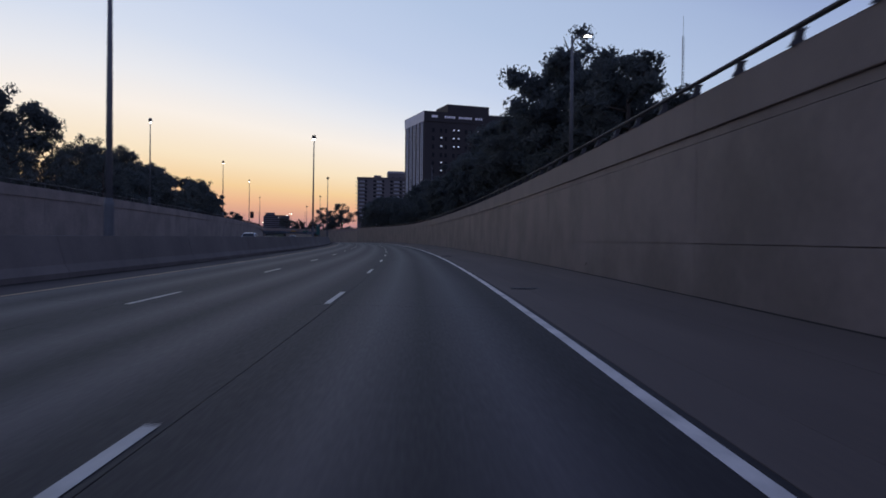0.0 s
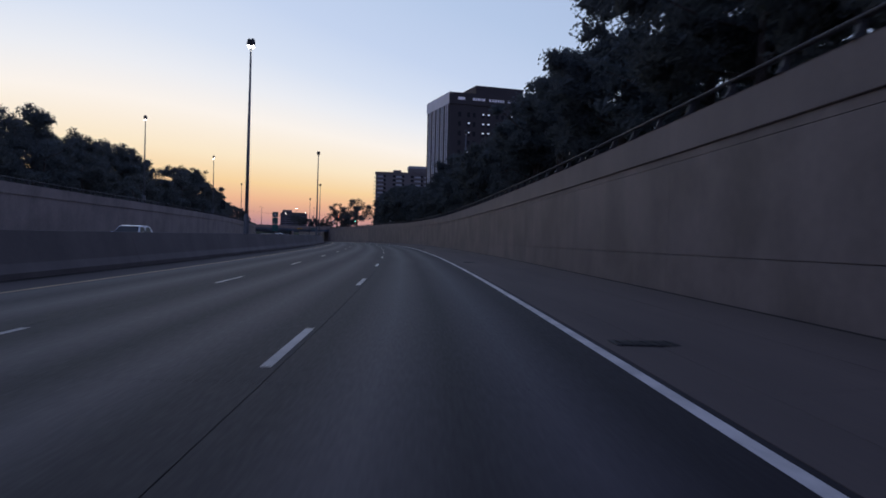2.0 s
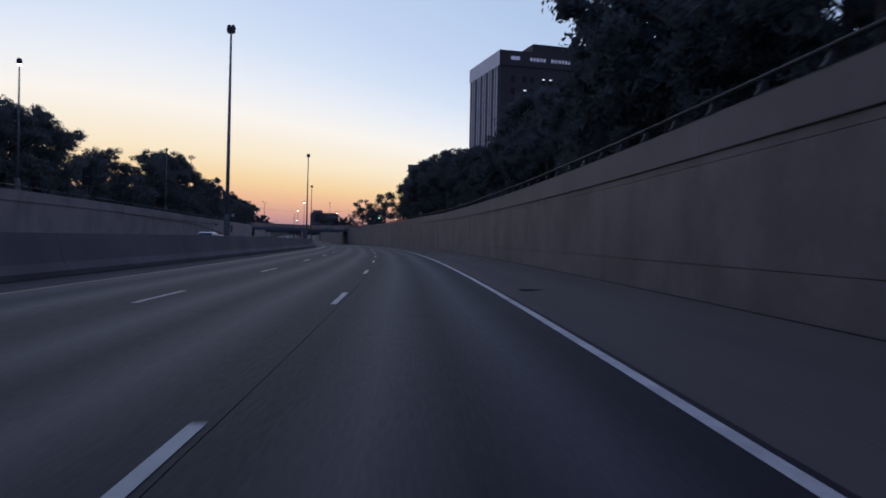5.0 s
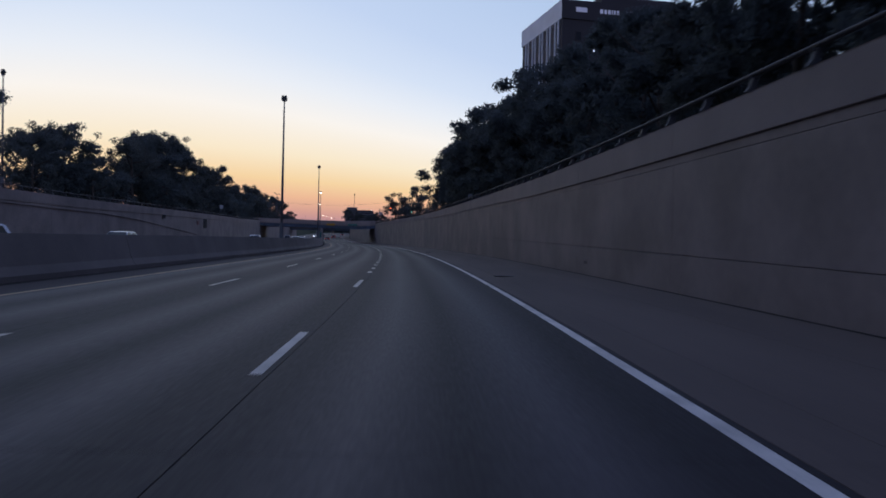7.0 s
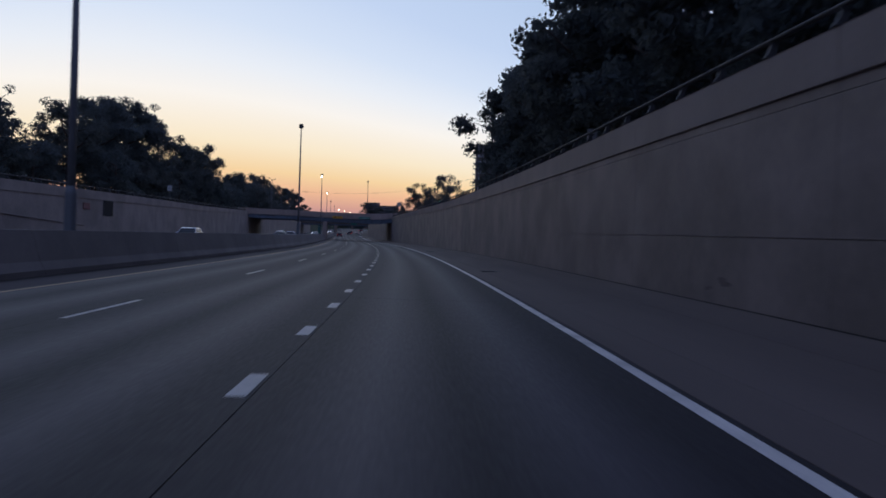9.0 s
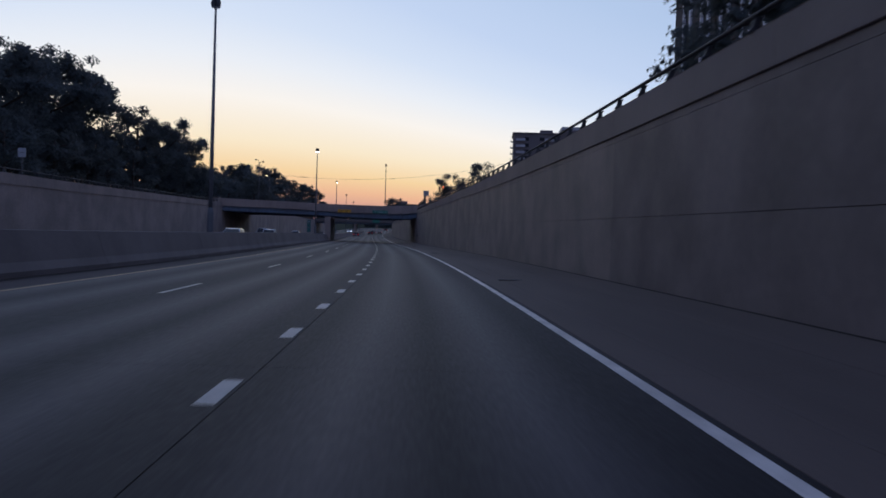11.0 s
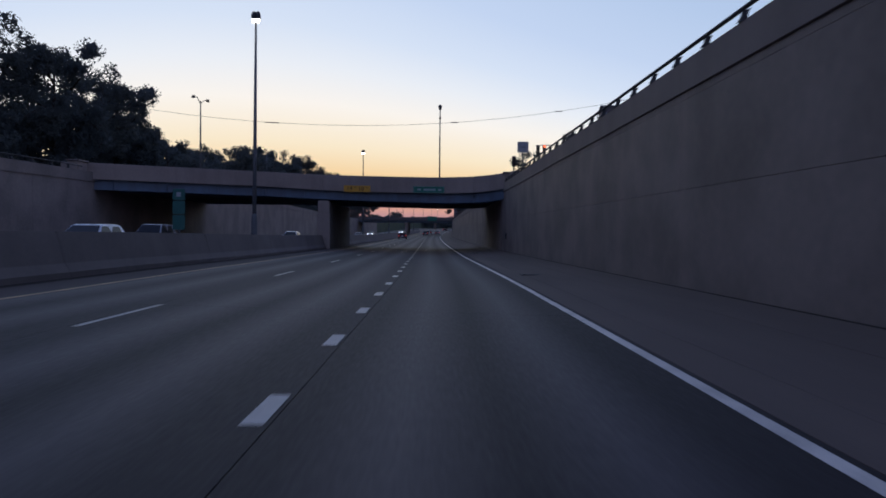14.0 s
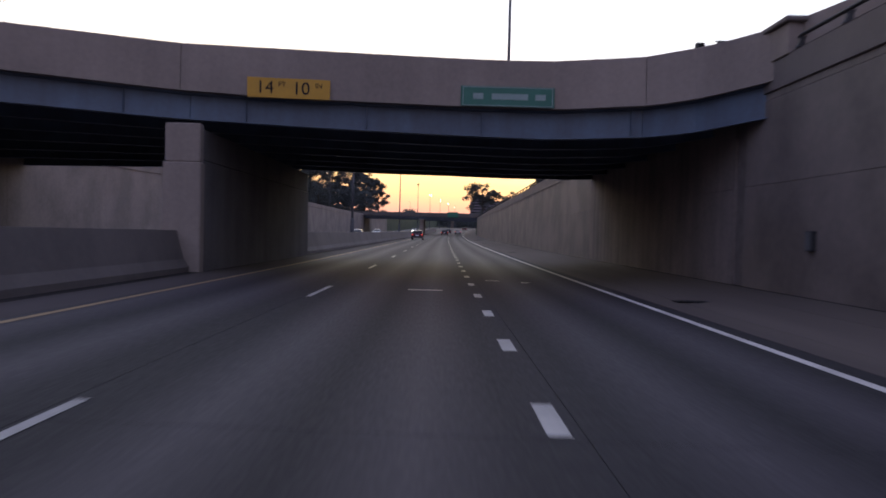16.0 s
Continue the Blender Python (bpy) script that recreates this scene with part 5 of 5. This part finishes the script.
def car(paint, label, tall=0.0, lights=True):
    """A car, nose towards +y: body with wheel arches, glasshouse, wheels, lamps, bumpers."""
    t = thing("car", label, "car", "cars")
    H = 0.95 + tall * 0.12
    prof = [(-2.2, 0.32), (-2.24, 0.62), (-2.15, H - 0.04), (-1.9, H), (0.95, H), (1.75, H - 0.13), (2.15, H - 0.3), (2.22, 0.5), (2.18, 0.28)]
    bm = bmesh.new()
    rings = []
    for x, dz, inset in ((-0.86, 0, 0.07), (-0.9, 0, 0.0), (-0.8, 0.03, 0), (0.8, 0.03, 0), (0.9, 0, 0), (0.86, 0, 0.07)):
        rings.append([bm.verts.new((x, y * (1 - inset * 0.3), z + (dz if z > 0.8 else 0))) for y, z in prof])
    n = len(prof)
    for a, b in zip(rings, rings[1:]):
        for i in range(n):
            j = (i + 1) % n
            bm.faces.new((a[i], b[i], b[j], a[j]))
    bm.faces.new(rings[0])
    bm.faces.new(rings[-1][::-1])
    body = part("body", bm, paint, t)
    R = 1.42 + tall * 0.35
    roof = [(-1.95 - tall * 0.15, H), (-1.55 - tall * 0.35, R - 0.06), (-1.1, R), (-0.1, R), (0.25, R - 0.05), (1.05, H)]
    bm = bmesh.new()
    l = [bm.verts.new((-0.82 + 0.19 * (z - H) / (R - H), y, z)) for y, z in roof]
    r = [bm.verts.new((0.82 - 0.19 * (z - H) / (R - H), y, z)) for y, z in roof]
    for i in range(len(roof) - 1):
        bm.faces.new((l[i], l[i + 1], r[i + 1], r[i]))
    bm.faces.new(l[::-1])
    bm.faces.new(r)
    part("cabin", bm, paint, t)

    def pane(name, pts, push):
        bm = bmesh.new()
        bm.faces.new([bm.verts.new(Vector(p) + Vector(push)) for p in pts])
        part(name, bm, GLASS, t, "dark glass")
    wt_, wb = 0.60, 0.76
    pane("rear_window", [(-wb, roof[0][0] + 0.06, H + 0.05), (wb, roof[0][0] + 0.06, H + 0.05), (wt_, roof[1][0] - 0.0, R - 0.11), (-wt_, roof[1][0] - 0.0, R - 0.11)], (0, -0.03, 0.02))
    pane("windscreen", [(wb, 1.0, H + 0.04), (-wb, 1.0, H + 0.04), (-wt_, 0.3, R - 0.08), (wt_, 0.3, R - 0.08)], (0, 0.03, 0.02))
    for sx in (-1, 1):
        for ya_, yb in ((-1.6, -0.55), (-0.47, 0.55)):
            pane("side_window", [(sx * 0.80, ya_, H + 0.05), (sx * 0.80, yb + 0.25, H + 0.05), (sx * 0.67, yb - 0.2, R - 0.1), (sx * 0.67, ya_ + 0.2, R - 0.1)], (sx * 0.02, 0, 0.0))
        part("mirror", boxed((sx * 0.95, 0.75, H + 0.06), (0.16, 0.1, 0.12), 0, 0.03), paint, t)
        part("headlight", boxed((sx * 0.66, 2.16, 0.66), (0.34, 0.1, 0.14), 0, 0.03), HEAD if lights else LENS_OFF, t)
        part("tail_light", boxed((sx * 0.72, -2.2, 0.8), (0.24, 0.08, 0.2), 0, 0.03), TAIL, t, "red tail lamp")
        for y in (-1.33, 1.36):
            bm = bmesh.new()
            bmesh.ops.create_cone(bm, cap_ends=True, segments=18, radius1=0.33, radius2=0.33, depth=0.22, matrix=Matrix.Translation((sx * 0.81, y, 0.33)) @ Matrix.Rotation(radians(90), 4, "Y"))
            bmesh.ops.bevel(bm, geom=[e for e in bm.edges if abs(e.verts[0].co.x - e.verts[1].co.x) < 1e-4], offset=0.03, segments=1, affect="EDGES")
            tw = part("wheel", bm, TYRE, t)
            bm = bmesh.new()
            bmesh.ops.create_cone(bm, cap_ends=True, segments=14, radius1=0.21, radius2=0.2, depth=0.235, matrix=Matrix.Translation((sx * 0.81, y, 0.33)) @ Matrix.Rotation(radians(90), 4, "Y"))
            part("rim", bm, RIM, tw)
    part("rear_bumper", boxed((0, -2.22, 0.43), (1.7, 0.12, 0.22), 0, 0.04), TRIM, t)
    part("front_bumper", boxed((0, 2.2, 0.4), (1.7, 0.12, 0.22), 0, 0.04), TRIM, t)
    part("number_plate", boxed((0, -2.265, 0.68), (0.5, 0.02, 0.13)), SIGN_W, t, "blank pale plate")
    return t


P_RED = surface("dark_red_car_paint", (0.07, 0.015, 0.018), 0.05, 0.25, 0.3, bump=0)
P_GREY = surface("silver_car_paint", (0.45, 0.45, 0.47), 0.05, 0.25, 0.4, bump=0)
P_WHITE = surface("white_car_paint", (0.75, 0.75, 0.76), 0.03, 0.25, bump=0)
P_DARK = surface("near_black_car_paint", (0.02, 0.021, 0.025), 0.05, 0.2, 0.2, bump=0)
CARS = {"red": car(P_RED, "dark red hatchback with red tail lamps on the carriageway", 0.2, False),
        "grey": car(P_GREY, "silver saloon with headlights on"),
        "white": car(P_WHITE, "white estate car with headlights on", 0.3),
        "dark": car(P_DARK, "near-black saloon with headlights on"),
        "van": car(P_GREY, "tall silver sport utility car", 1.0, False)}
seen = set()
for kind, q, u, back in (("red", 470, -8.6, 0), ("dark", 556, -5.3, 0), ("grey", 584, -1.9, 0), ("dark", 600, -5.3, 0), ("red", 690, -1.9, 0),
                         ("white", 93.6, -20.0, 1), ("white", 184.5, -19.8, 1), ("grey", 212.0, -23.3, 1), ("white", 268.0, -21.0, 1), ("grey", 312.0, -17.0, 1), ("white", 340.3, -17.5, 1), ("van", 356.0, -20.5, 1),
                         ("white", 402, -20.0, 1), ("grey", 455, -16.5, 1), ("grey", 520, -20.0, 1), ("white", 600, -16.5, 1)):
    m = Matrix.Translation(at(q, u, zr(q, u))) @ Matrix.Rotation(heading(q) + (math.pi if back else 0), 4, "Z")
    if kind in seen:
        copy_thing(CARS[kind], m)
    else:
        CARS[kind].matrix_basis = m
        seen.add(kind)

# grime patches low on the near wall, with ragged outlines
for q, z, w, h in ((178.1, 0.60, 0.55, 0.22), (210.3, 0.62, 0.75, 0.22), (211.0, 0.47, 0.4, 0.12), (24.3, 0.5, 0.4, 0.14), (300, 0.6, 0.5, 0.2)):
    rr = np.random.default_rng(int(q * 10))
    bm = bmesh.new()
    n = 40
    ph = rr.random(6) * math.tau
    pts = []
    for a in range(n):
        an = a * math.tau / n
        r = 0.7 + sum(0.22 / (j + 1) * math.sin((j + 2) * an + ph[j]) for j in range(6))
        pts.append((w / 2 * math.cos(an) * r, h / 2 * math.sin(an) * r))
    bm.faces.new([bm.verts.new(at(q + a, U_WALL - 0.024, z + b)) for a, b in pts])
    tagged(part("wall_stain", bm, GRIME, None), "dark oily stain low on the concrete wall", "stain", "wall stains", kind="structure")

# worn paint flecks on the lanes by the bridge
for q, u, w, l in ((368.6, -4.9, 0.85, 0.22), (372.9, -2.06, 0.25, 0.2), (373.2, -3.0, 0.4, 0.18)):
    stripe("paint_fleck", q - l / 2, q + l / 2, u, w, PAINT, 0.006, 0.2)
